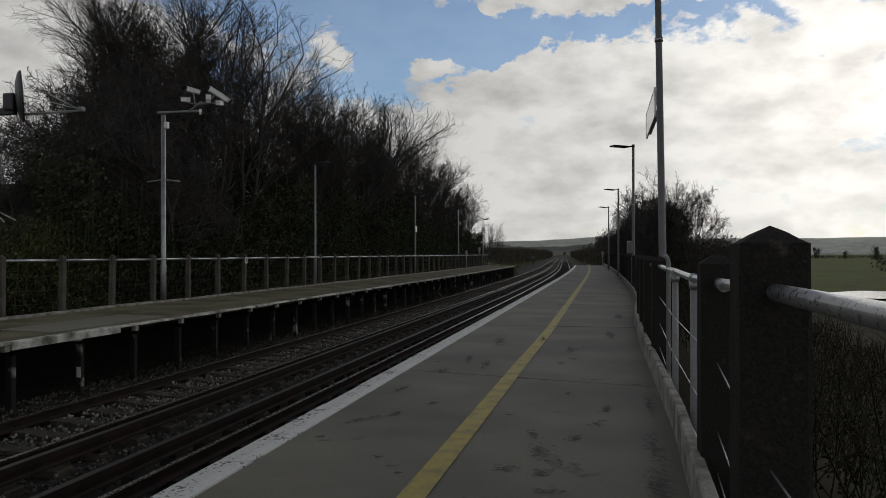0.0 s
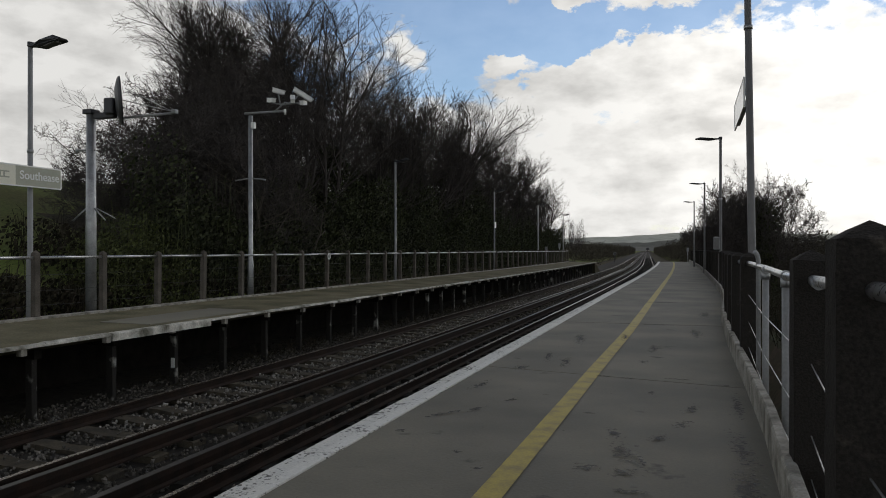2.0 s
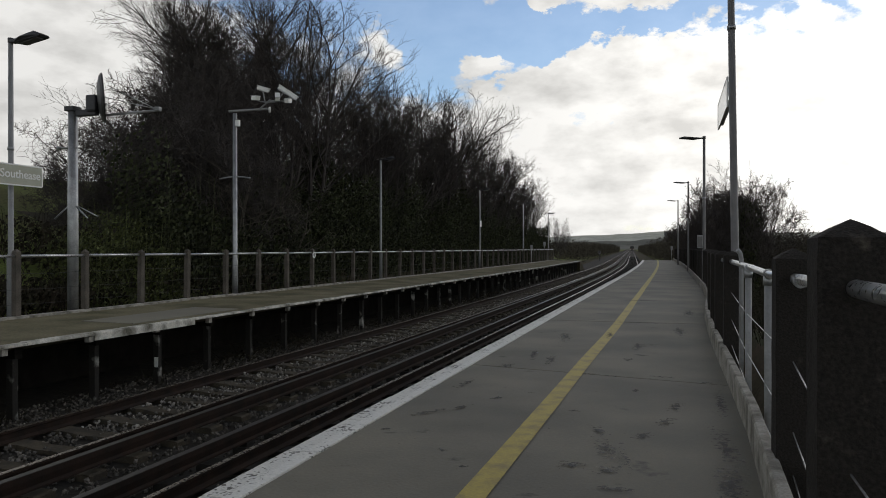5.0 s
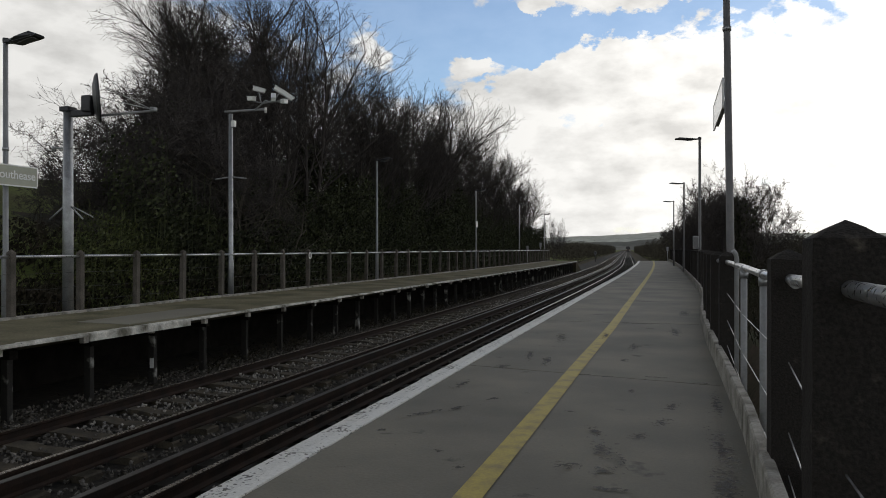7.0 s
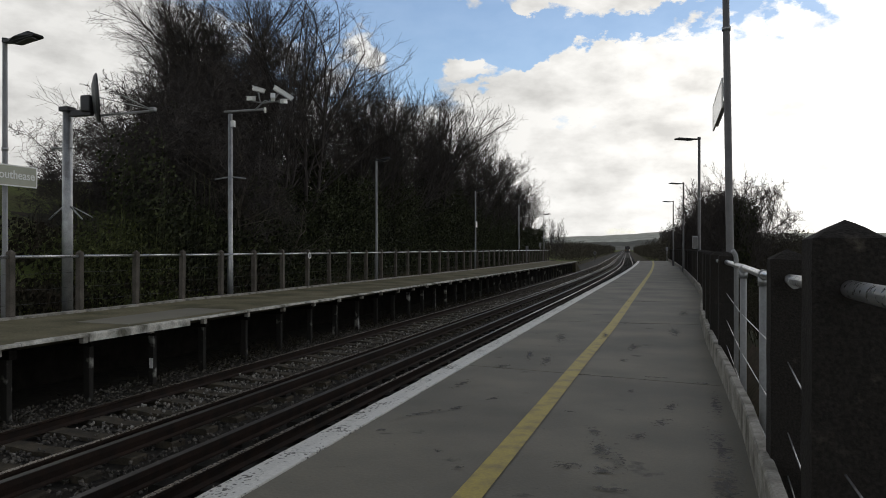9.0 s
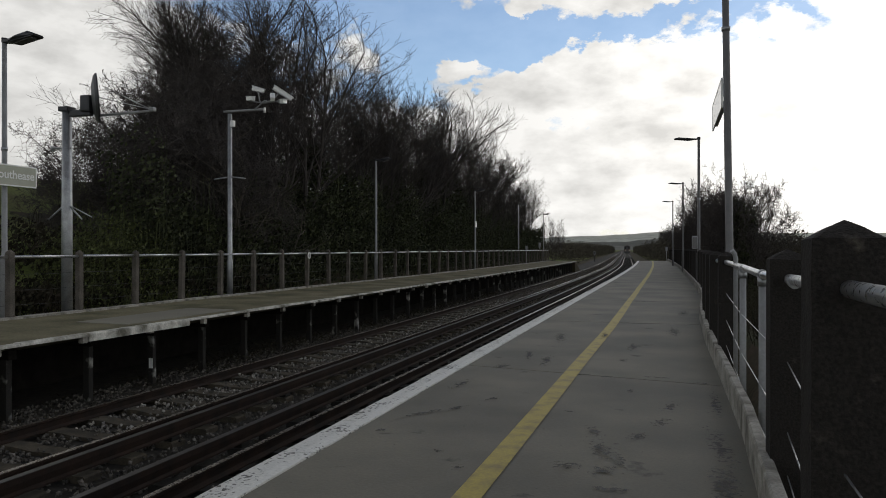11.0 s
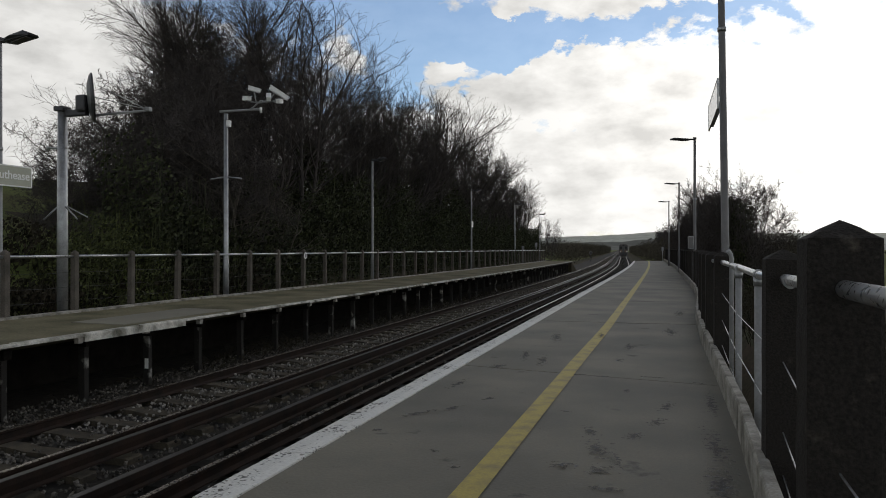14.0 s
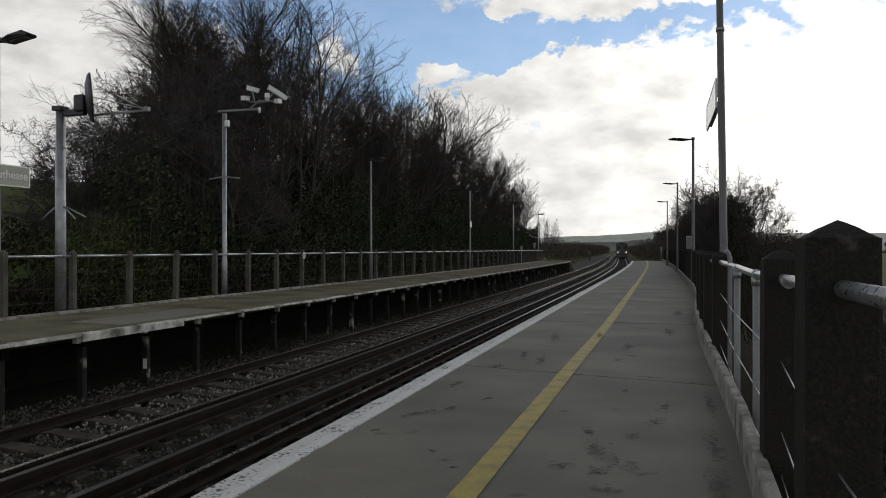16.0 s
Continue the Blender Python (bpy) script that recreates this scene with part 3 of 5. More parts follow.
def build_stains():
    """Dark damp marks and scuffs, each an irregular thin patch."""
    rnd = random.Random(9)
    # distance along, offset, half-length, half-width, turn
    marks = [(4.86, -0.42, 0.34, 0.075, 14), (4.62, -0.3, 0.3, 0.07, 10), (4.38, -0.36, 0.13, 0.09, 0), (4.42, -0.58, 0.1, 0.1, 30), (5.3, -0.5, 0.2, 0.06, 20), (5.25, -0.2, 0.16, 0.07, -12), (4.05, -0.3, 0.05, 0.12, 0),
             (5.72, -0.05, 0.2, 0.06, -14), (6.3, 0.02, 0.22, 0.07, -10), (9.97, -0.44, 0.5, 0.08, 0), (8.8, -0.5, 0.16, 0.06, 10), (6.2, -1.45, 0.13, 0.05, -30), (5.1, 0.33, 0.7, 0.075, 2), (4.3, 0.3, 0.45, 0.1, 0), (6.5, 0.38, 0.6, 0.05, -3),
             (8.5, -1.35, 0.5, 0.07, 8), (8.9, -1.62, 0.5, 0.06, 10), (7.95, -1.75, 0.2, 0.1, 0), (5.5, -1.85, 0.25, 0.05, -34), (5.75, -1.65, 0.15, 0.05, -30), (4.9, -1.95, 0.06, 0.05, 0), (4.5, -1.42, 0.05, 0.05, 0),
             (7.66, -0.82, 0.05, 0.1, 0), (7.62, -0.6, 0.05, 0.08, 0), (7.7, -0.1, 0.06, 0.16, 0), (7.5, 0.3, 0.05, 0.1, 0), (10.8, -1.5, 0.7, 0.1, 6), (12.0, 0.1, 0.8, 0.12, 0), (13.2, -0.5, 0.12, 0.6, 0), (18.8, -0.7, 0.2, 0.7, 0),
             (15.5, 0.3, 0.9, 0.12, 0), (3.7, -0.2, 0.05, 0.06, 0), (5.9, -0.75, 0.06, 0.05, 0), (6.9, -0.32, 0.1, 0.05, 0), (4.2, -1.2, 0.05, 0.05, 0), (6.8, -1.9, 0.3, 0.06, -10), (11.2, -0.9, 0.5, 0.07, 0)]
    bm = bmesh.new()
    bm.faces.new([bm.verts.new(v) for v in ((-1, -1, 0), (1, -1, 0), (1, 1, 0), (-1, 1, 0))])
    flat = mesh("damp_mark", bm, STAIN)
    for s, p, a, b, turn in marks:
        o = new("damp_mark", flat)
        o.matrix_basis = at(s, p, 0.005, turn + rnd.uniform(-4, 4))
        o.scale = (b * 1.1, a * 1.05, 1)
        tagged(o, "dark damp stain on the platform concrete", "stain", "stains on the platform", "structure")


def stain_material():
    """A ragged dark film that fades out at its rim."""
    m = bpy.data.materials.new("damp_stain")
    m.use_nodes = True
    nt = m.node_tree
    b, out = nt.nodes["Principled BSDF"], nt.nodes["Material Output"]
    b.inputs["Base Color"].default_value, b.inputs["Roughness"].default_value = (0.04, 0.038, 0.034, 1), 0.7
    N, L = nt.nodes.new, nt.links.new
    co, geo = N("ShaderNodeTexCoord"), N("ShaderNodeNewGeometry")
    ln = N("ShaderNodeVectorMath")
    ln.operation = "LENGTH"
    L(co.outputs["Object"], ln.inputs[0])
    t = N("ShaderNodeTexNoise")
    t.inputs["Scale"].default_value, t.inputs["Detail"].default_value, t.inputs["Roughness"].default_value = 21, 8, 0.72
    L(geo.outputs["Position"], t.inputs["Vector"])
    k = N("ShaderNodeMath")
    k.operation, k.inputs[1].default_value = "MULTIPLY_ADD", -0.2
    L(ln.outputs["Value"], k.inputs[0]), L(t.outputs[0], k.inputs[2])
    r = N("ShaderNodeMapRange")
    r.inputs["From Min"].default_value, r.inputs["From Max"].default_value = 0.40, 0.47
    r.inputs["To Max"].default_value = 0.78
    L(k.outputs[0], r.inputs[0])
    tr, mx = N("ShaderNodeBsdfTransparent"), N("ShaderNodeMixShader")
    L(r.outputs[0], mx.inputs[0]), L(tr.outputs[0], mx.inputs[1]), L(b.outputs[0], mx.inputs[2])
    L(mx.outputs[0], out.inputs[0])
    return m


STAIN = stain_material()
build_stains()


# ---- far platform ----
def build_far_platform():
    pf = thing("platform_far", pose(0, 0, 0), "mossy raised platform with white edge on concrete legs", "platform", kind="structure")
    bm = bmesh.new()
    sweep(bm, [(FAR_EDGE - 0.134, -0.035), (FAR_EDGE - 0.134, 0.0), (-11.6, 0.03), (-11.6, -0.16), (FAR_EDGE - 0.5, -0.16)], -2, FAR_END, 2.5, 0.012)
    part("deck", bm, MOSSY, pf, "moss-tinged asphalt deck")
    # Added backing: its black stands for the shade of an open void.
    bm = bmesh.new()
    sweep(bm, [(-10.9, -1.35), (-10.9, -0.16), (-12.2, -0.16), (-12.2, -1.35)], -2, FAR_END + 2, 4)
    part("void_backing", bm, VOID, pf, "added near-black backing standing for the shade beneath the deck")
    rnd = random.Random(5)
    k = -2.0
    i = 0
    while k < FAR_END:
        bm = bmesh.new()
        dz = rnd.uniform(-0.006, 0.006)
        t = 0.12 if i in (9, 10) else rnd.choice((0.035, 0.04, 0.05))
        sweep(bm, [(FAR_EDGE, -t), (FAR_EDGE - 0.13, -t), (FAR_EDGE - 0.13, 0.006 + dz), (FAR_EDGE - 0.015, 0.006 + dz), (FAR_EDGE, -0.014)], k + 0.004, min(k + 1.24, FAR_END) - 0.004, 1.3)
        part("coping_stone", bm, COPING_FAR, pf, "weathered white-edged coping slab")
        k += 1.24
        i += 1
    bm = bmesh.new()
    box(bm, -0.045, 0.045, -0.05, 0.05, -0.155, -0.06, 0.012)
    block = mesh("bracket", bm, KERB)
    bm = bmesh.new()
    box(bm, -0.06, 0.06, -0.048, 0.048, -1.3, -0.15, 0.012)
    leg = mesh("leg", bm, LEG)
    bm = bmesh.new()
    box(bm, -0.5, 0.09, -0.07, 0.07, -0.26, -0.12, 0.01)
    # Beams take VOID too, so the deck's shade is in their colour.
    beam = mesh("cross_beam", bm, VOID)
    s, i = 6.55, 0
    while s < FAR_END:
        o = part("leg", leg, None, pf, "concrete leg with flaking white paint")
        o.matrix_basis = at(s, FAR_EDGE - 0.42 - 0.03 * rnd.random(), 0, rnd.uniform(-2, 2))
        if i == 3:
            bm = bmesh.new()
            box(bm, -0.02, 0.058, -0.056, -0.047, -0.84, -0.66, 0.003)
            part("plate", bm, WHITE, o, "small pale plate")
        o = part("cross_beam", beam, None, pf)
        o.matrix_basis = at(s + 0.02, FAR_EDGE - 0.42, 0)
        o = part("bracket", block, None, pf, "pale block under the coping")
        o.matrix_basis = at(s - 0.48, FAR_EDGE - 0.07, 0.015 if i % 3 else 0)
        s += 1.52
        i += 1
    bm = bmesh.new()
    sweep(bm, [(-11.22, -0.05), (-11.22, 0.07), (-11.34, 0.08), (-11.34, -0.05)], -2, FAR_END, 1.63, 0.02)
    part("back_kerb", bm, KERB, pf, "low concrete edging along the fence")
    # a paler repaired slab
    bm = bmesh.new()
    sweep(bm, [(FAR_EDGE - 0.34, -0.05), (FAR_EDGE - 0.34, 0.014), (-9.9, 0.024), (-9.9, -0.05)], 10.4, 13.6, 1.2, 0.0)
    part("repair_slab", bm, CONCRETE, pf, "paler concrete repair")
    # end ramp
    v = []
    bm = bmesh.new()
    for s, z in ((FAR_END, 0.0), (FAR_END + 5.5, -1.05)):
        for p in (FAR_EDGE - 0.1, -11.6):
            q = line(s, p)
            v.append((bm.verts.new((q.x, q.y, z)), bm.verts.new((q.x, q.y, -1.4))))
    a, b, c, d = v
    for f in ((a[0], b[0], d[0], c[0]), (a[0], c[0], c[1], a[1]), (b[1], d[1], d[0], b[0]), (a[1], b[1], b[0], a[0]), (c[0], d[0], d[1], c[1])):
        bm.faces.new(f)
    # EARTH's dark colour puts the ramp's side shading into its surface.
    part("end_ramp", bm, EARTH, pf, "sloping end ramp")
    bm = bmesh.new()
    v = []
    for s, z in ((NEAR_END, -0.01), (NEAR_END + 6, -1.05)):
        for p in (EDGE + 0.1, 0.9):
            q = line(s, p)
            v.append((bm.verts.new((q.x, q.y, z)), bm.verts.new((q.x, q.y, -1.4))))
    a, b, c, d = v
    for f in ((a[0], b[0], d[0], c[0]), (a[0], c[0], c[1], a[1]), (b[1], d[1], d[0], b[0]), (a[1], b[1], b[0], a[0]), (c[0], d[0], d[1], c[1])):
        bm.faces.new(f)
    tagged(part("platform_ramp", bm, CONCRETE), "sloping concrete ramp at the platform end", "ramp", kind="structure")


COPING_FAR = material("weathered_coping", (0.62, 0.6, 0.54), 0.85, vary=0.25, scale=3, fine=40, bump=0.4, other=(0.13, 0.125, 0.095), patch=0.46, edge=0.12, spec=0.3)
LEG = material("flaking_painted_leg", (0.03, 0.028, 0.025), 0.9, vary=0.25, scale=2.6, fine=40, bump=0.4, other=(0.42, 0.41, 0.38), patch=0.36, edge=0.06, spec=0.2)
build_far_platform()
# ---- far fence: concrete posts, one tubular rail, strained wires ----
def post_mesh(bm, w, h, cap):
    k = w / 2
    c = min(0.012, k * 0.12)
    ring = lambda r, z, q: [bm.verts.new(v) for v in ((-r, -r + q, z), (-r + q, -r, z), (r - q, -r, z), (r, -r + q, z), (r, r - q, z), (r - q, r, z), (-r + q, r, z), (-r, r - q, z))]
    rings = [ring(k, -0.6, c), ring(k * 1.0, h * 0.5, c), ring(k * 0.985, h - cap, c), ring(k * 0.5, h - cap * 0.42, c * 0.5)]
    for a, b in zip(rings, rings[1:]):
        for i in range(8):
            bm.faces.new((a[i], a[(i + 1) % 8], b[(i + 1) % 8], b[i]))
    t = bm.verts.new((0, 0, h))
    for i in range(8):
        bm.faces.new((rings[-1][i], rings[-1][(i + 1) % 8], t))
    bm.faces.new(rings[0][::-1])


def build_far_fence():
    fence = thing("platform_fence_far", pose(0, 0, 0), "fence of concrete posts with a galvanised top rail", "fence")
    bm = bmesh.new()
    post_mesh(bm, 0.115, 1.27, 0.06)
    pm = mesh("post", bm, POST_FAR)
    rnd = random.Random(8)
    ss = [7.13 + 1.63 * i for i in range(44)]
    for s in ss:
        o = part("post", pm, None, fence)
        o.matrix_basis = at(s, FAR_FENCE, 0.02 + rnd.uniform(-0.015, 0.01), rnd.uniform(-3, 3)) @ pose(0, 0, 0, rnd.uniform(-0.8, 0.8), rnd.uniform(-0.8, 0.8), 0)
    for a, b in zip(ss, ss[1:]):
        bm = bmesh.new()
        u, v = line(a, FAR_FENCE), line(b, FAR_FENCE)
        tube(bm, [(u.x, u.y, 1.15 + rnd.uniform(-0.008, 0.008)), (v.x, v.y, 1.15 + rnd.uniform(-0.008, 0.008))], 0.028, 8)
        part("top_rail", bm, BRIGHT_GALV, fence, "galvanised tube rail")
    for z in (0.28, 0.55, 0.84):
        bm = bmesh.new()
        pts = []
        for a, b in zip(ss, ss[1:]):
            for f in (0.0, 0.5):
                u = line(a + (b - a) * f, FAR_FENCE + 0.02)
                pts.append((u.x, u.y, z - (0.02 if f else 0)))
        tube(bm, pts, 0.0026, 4)
        part("wire", bm, DARK_STEEL, fence, "thin strained wire")
    return fence


build_far_fence()


def disc_sign():
    t = thing("round_sign", at(21.74, FAR_FENCE + 0.11, 0.0), "small round grey sign on a fence post", "sign")
    bm = bmesh.new()
    tube(bm, [(0.0, 0, 1.08), (0.012, 0, 1.08)], 0.105, 20)
    part("plate", bm, WHITE, t)
    bm = bmesh.new()
    tube(bm, [(0.012, 0, 1.08), (0.016, 0, 1.08)], 0.07, 16)
    part("symbol", bm, PAINTED, t, "grey symbol")


disc_sign()


# ---- lamps and masts ----
def lamp_column(s, p, h, arm, label, turn=0.0, base=0.0, group="platform lamp columns", stout=1.0, paint=None, slim=1.0):
    """A tubular column; its lantern reaches out by arm along x."""
    t = thing("street_lamp", at(s, p, base, turn), label, "street lamp", group)
    bm = bmesh.new()
    tube(bm, [(0, 0, -0.7), (0, 0, 1.15), (0, 0, 1.2), (0, 0, h)], [r * stout for r in (0.07, 0.07, 0.05, 0.042)], 14)
    part("column", bm, paint or PAINTED, t)
    bm = bmesh.new()
    tube(bm, [(0, 0, h - 0.02), (0, 0, h + 0.06)], 0.052, 12)
    part("cap", bm, DARK_STEEL, t)
    bm = bmesh.new()
    tube(bm, [(0, 0, h - 2.0), (0, 0, h - 1.94)], 0.058 * stout, 12)
    part("collar", bm, GALV, t)
    k = 1 if arm > 0 else -1
    a = abs(arm)
    bm = bmesh.new()
    prof = [(0.0, -0.035), (0.12, -0.045), (0.3, -0.075), (a, 0.03), (a + 0.02, 0.06), (a * 0.82, 0.12), (0.32, 0.06), (0.15, 0.035), (0.0, 0.03)]
    outs = []
    for y, f in ((-0.12, 0.6), (-0.09, 1.0), (0.09, 1.0), (0.12, 0.6)):
        outs.append([bm.verts.new((k * x, y * (0.45 if x < 0.2 else 1), h + z * f * slim)) for x, z in prof])
    n = len(prof)
    for u, v in zip(outs, outs[1:]):
        for i in range(n):
            bm.faces.new((u[i], u[(i + 1) % n], v[(i + 1) % n], v[i]))
    bm.faces.new(outs[0][::-1])
    bm.faces.new(outs[-1])
    lan = part("lantern", bm, DARK_STEEL, t, "dark grey lantern head")
    bm = bmesh.new()
    box(bm, min(k * 0.34, k * (a - 0.08)), max(k * 0.34, k * (a - 0.08)), -0.08, 0.08, h - 0.09 * slim, h - 0.06 * slim, 0.006)
    for v in bm.verts:
        v.co.z += (abs(v.co.x) - 0.3) * 0.105 * slim / (a - 0.3)
    part("lens", bm, PAINT_DARK_BACKLIT, lan, "unlit grey lamp lens")
    return t


for s, p in ((25.6, 0.98), (42.8, 0.86), (59.0, 0.62)):
    lamp_column(s, p, 4.92, -0.76, "tall grey lamp column with flat dark lantern behind the platform fence", paint=PAINT_DARK_BACKLIT, slim=0.55)
near_lamp = lamp_column(11.9, 0.915, 6.6, -0.95, "grey lamp column carrying a station name board", turn=8, stout=1.12, paint=PAINT_DARK_BACKLIT)
near_lamp.rotation_euler = (0, radians(-0.9), radians(8))
lamp_column(10.52, -11.62, 5.1, 0.76, "grey lamp column with flat dark lantern carrying the name board", turn=0)
for s, p in ((28.4, -11.6), (45.2, -11.6), (60.5, -11.6), (78.5, -12.0)):
    lamp_column(s, p, 4.98, 0.62, "slim grey lamp column behind the platform fence")


def name_board(m, length, height, label, written):
    """A board along y; its lettered face looks to +x."""
    t = thing("station_sign", m, label, "sign")
    bm = bmesh.new()
    box(bm, -0.02, 0.0, 0, length, 0, height, 0.006)
    part("board", bm, SIGN_GREEN if written else GLOSS_WHITE, t)
    bm = bmesh.new()
    for y0, y1, z0, z1 in ((0, length, -0.012, 0.012), (0, length, height - 0.012, height + 0.012), (-0.012, 0.012, 0.012, height - 0.012), (length - 0.012, length + 0.012, 0.012, height - 0.012)):
        box(bm, -0.022, 0.006, y0, y1, z0, z1, 0.003)
    part("rim", bm, WHITE if written else GLOSS_WHITE, t, "thin white edge rim")
    for z in (0.08, height - 0.08):
        bm = bmesh.new()
        box(bm, -0.09, -0.02, 0.05, length - 0.05, z - 0.02, z + 0.02, 0.004)
        part("bearer", bm, GALV, t, "rear mounting bar")
    return t


board = name_board(at(9.1, -11.49, 2.46), 2.0, 0.37, "grey-green station name board with pale lettering", True)
bm = bmesh.new()
box(bm, 0.0, 0.004, 0.42, 0.99, 0.012, 0.358)
panel = part("emblem_panel", bm, CREAM, board, "cream emblem panel")
bm = bmesh.new()
for z, d in ((0.235, 1), (0.135, -1)):
    box(bm, 0.004, 0.007, 0.56, 0.86, z - 0.012, z + 0.012)
box(bm, 0.004, 0.007, 0.66, 0.69, 0.147, 0.223)
box(bm, 0.004, 0.007, 0.74, 0.77, 0.147, 0.223)
part("emblem", bm, SIGN_GREEN, panel, "plain grey emblem bars")


def lettering(text, size, m, mat, parent):
    cu = bpy.data.curves.new("lettering", "FONT")
    cu.body, cu.size, cu.extrude, cu.offset = text, size, 0.002, 0.003
    ob = bpy.data.objects.new("lettering", cu)
    dg = bpy.context.evaluated_depsgraph_get()
    scene.collection.objects.link(ob)
    dg.update()
    me = bpy.data.meshes.new_from_object(ob.evaluated_get(dg))
    bpy.data.objects.remove(ob)
    me.materials.clear()
    me.materials.append(mat)
    o = new("lettering", me)
    o.parent = parent
    o.matrix_basis = m
    return tagged(o, "white station name lettering")


lettering("Southease", 0.215, pose(0.006, 1.07, 0.13, 90, 0, 90), WHITE, board)
near_board = name_board(at(14.4, 0.79, 3.48, 180), 2.35, 0.44, "white-backed station name board on a lamp column", False)


def dish_mast():
    t = thing("signal_mast", at(12.12, -11.75, 0), "stout galvanised mast with a dark round dish", "mast")
    bm = bmesh.new()
    tube(bm, [(0, 0, -0.7), (0, 0, 1.6), (0, 0, 4.15)], [0.105, 0.105, 0.09], 18)
    part("pole", bm, GALV, t)
    bm = bmesh.new()
    box(bm, -0.12, 0.12, -0.12, 0.12, 4.1, 4.2, 0.02)
    box(bm, 0.1, 0.62, -0.06, 0.06, 3.99, 4.12, 0.02)
    part("head_bracket", bm, DARK_STEEL, t, "dark steel arm")
    bm = bmesh.new()
    box(bm, 0.42, 0.66, -0.12, 0.12, 4.06, 4.4, 0.04)
    part("equipment_box", bm, DARK_STEEL, t)
    bm = bmesh.new()
    prev = None
    rings = []
    for r, x in ((0.0, 0.62), (0.25, 0.63), (0.44, 0.68), (0.5, 0.72), (0.5, 0.75), (0.44, 0.73), (0.0, 0.67)):
        rings.append([bm.verts.new((x, r * math.cos(2 * math.pi * i / 28), 4.34 + r * math.sin(2 * math.pi * i / 28))) for i in range(28)] if r else [bm.verts.new((x, 0, 4.34))])
    for a, b in zip(rings, rings[1:]):
        for i in range(28):
            j = (i + 1) % 28
            if len(a) == 1:
                bm.faces.new((a[0], b[i], b[j]))
            elif len(b) == 1:
                bm.faces.new((a[i], a[j], b[0]))
            else:
                bm.faces.new((a[i], a[j], b[j], b[i]))
    bmesh.ops.rotate(bm, cent=(0.66, 0, 4.34), matrix=Matrix.Rotation(radians(-6), 3, "Y") @ Matrix.Rotation(radians(43), 3, "Z"), verts=bm.verts)
    part("dish", bm, DARK_STEEL, t, "dark round dish seen edge-on")
    bm = bmesh.new()
    tube(bm, [(0.72, 0.0, 3.98), (1.75, 0.4, 4.1)], 0.025, 8)
    part("stay", bm, PAINTED, t, "thin stay bar")
    for y, z in ((0.15, 4.62), (-0.1, 4.36)):
        bm = bmesh.new()
        tube(bm, [(0.74, y, z), (1.72, 0.38, 4.13)], 0.01, 6)
        part("stay", bm, PAINTED, t, "thin stay rod")
    bm = bmesh.new()
    box(bm, 1.7, 1.82, 0.35, 0.45, 4.08, 4.17, 0.02)
    part("feed_horn", bm, PAINTED, t, "small grey feed unit")
    for z, l in ((3.36, 0.38),):
        bm = bmesh.new()
        tube(bm, [(-l, 0, z + 0.01), (0.12, 0, z)], 0.022, 8)
        tube(bm, [(-l, 0, z - 0.04), (-l, 0, z + 0.05)], 0.03, 8)
        part("step_bar", bm, GALV, t, "short cross bar")
    for k in (-1, 1):
        bm = bmesh.new()
        tube(bm, [(k * 0.1, -0.02, 2.16), (k * 0.42, -0.05, 1.9)], 0.016, 6)
        part("prong", bm, GALV, t, "angled climbing guard prong")
        bm = bmesh.new()
        tube(bm, [(k * 0.1, 0.04, 2.16), (k * 0.36, 0.3, 1.95)], 0.014, 6)
        part("prong", bm, GALV, t, "angled climbing guard prong")


dish_mast()


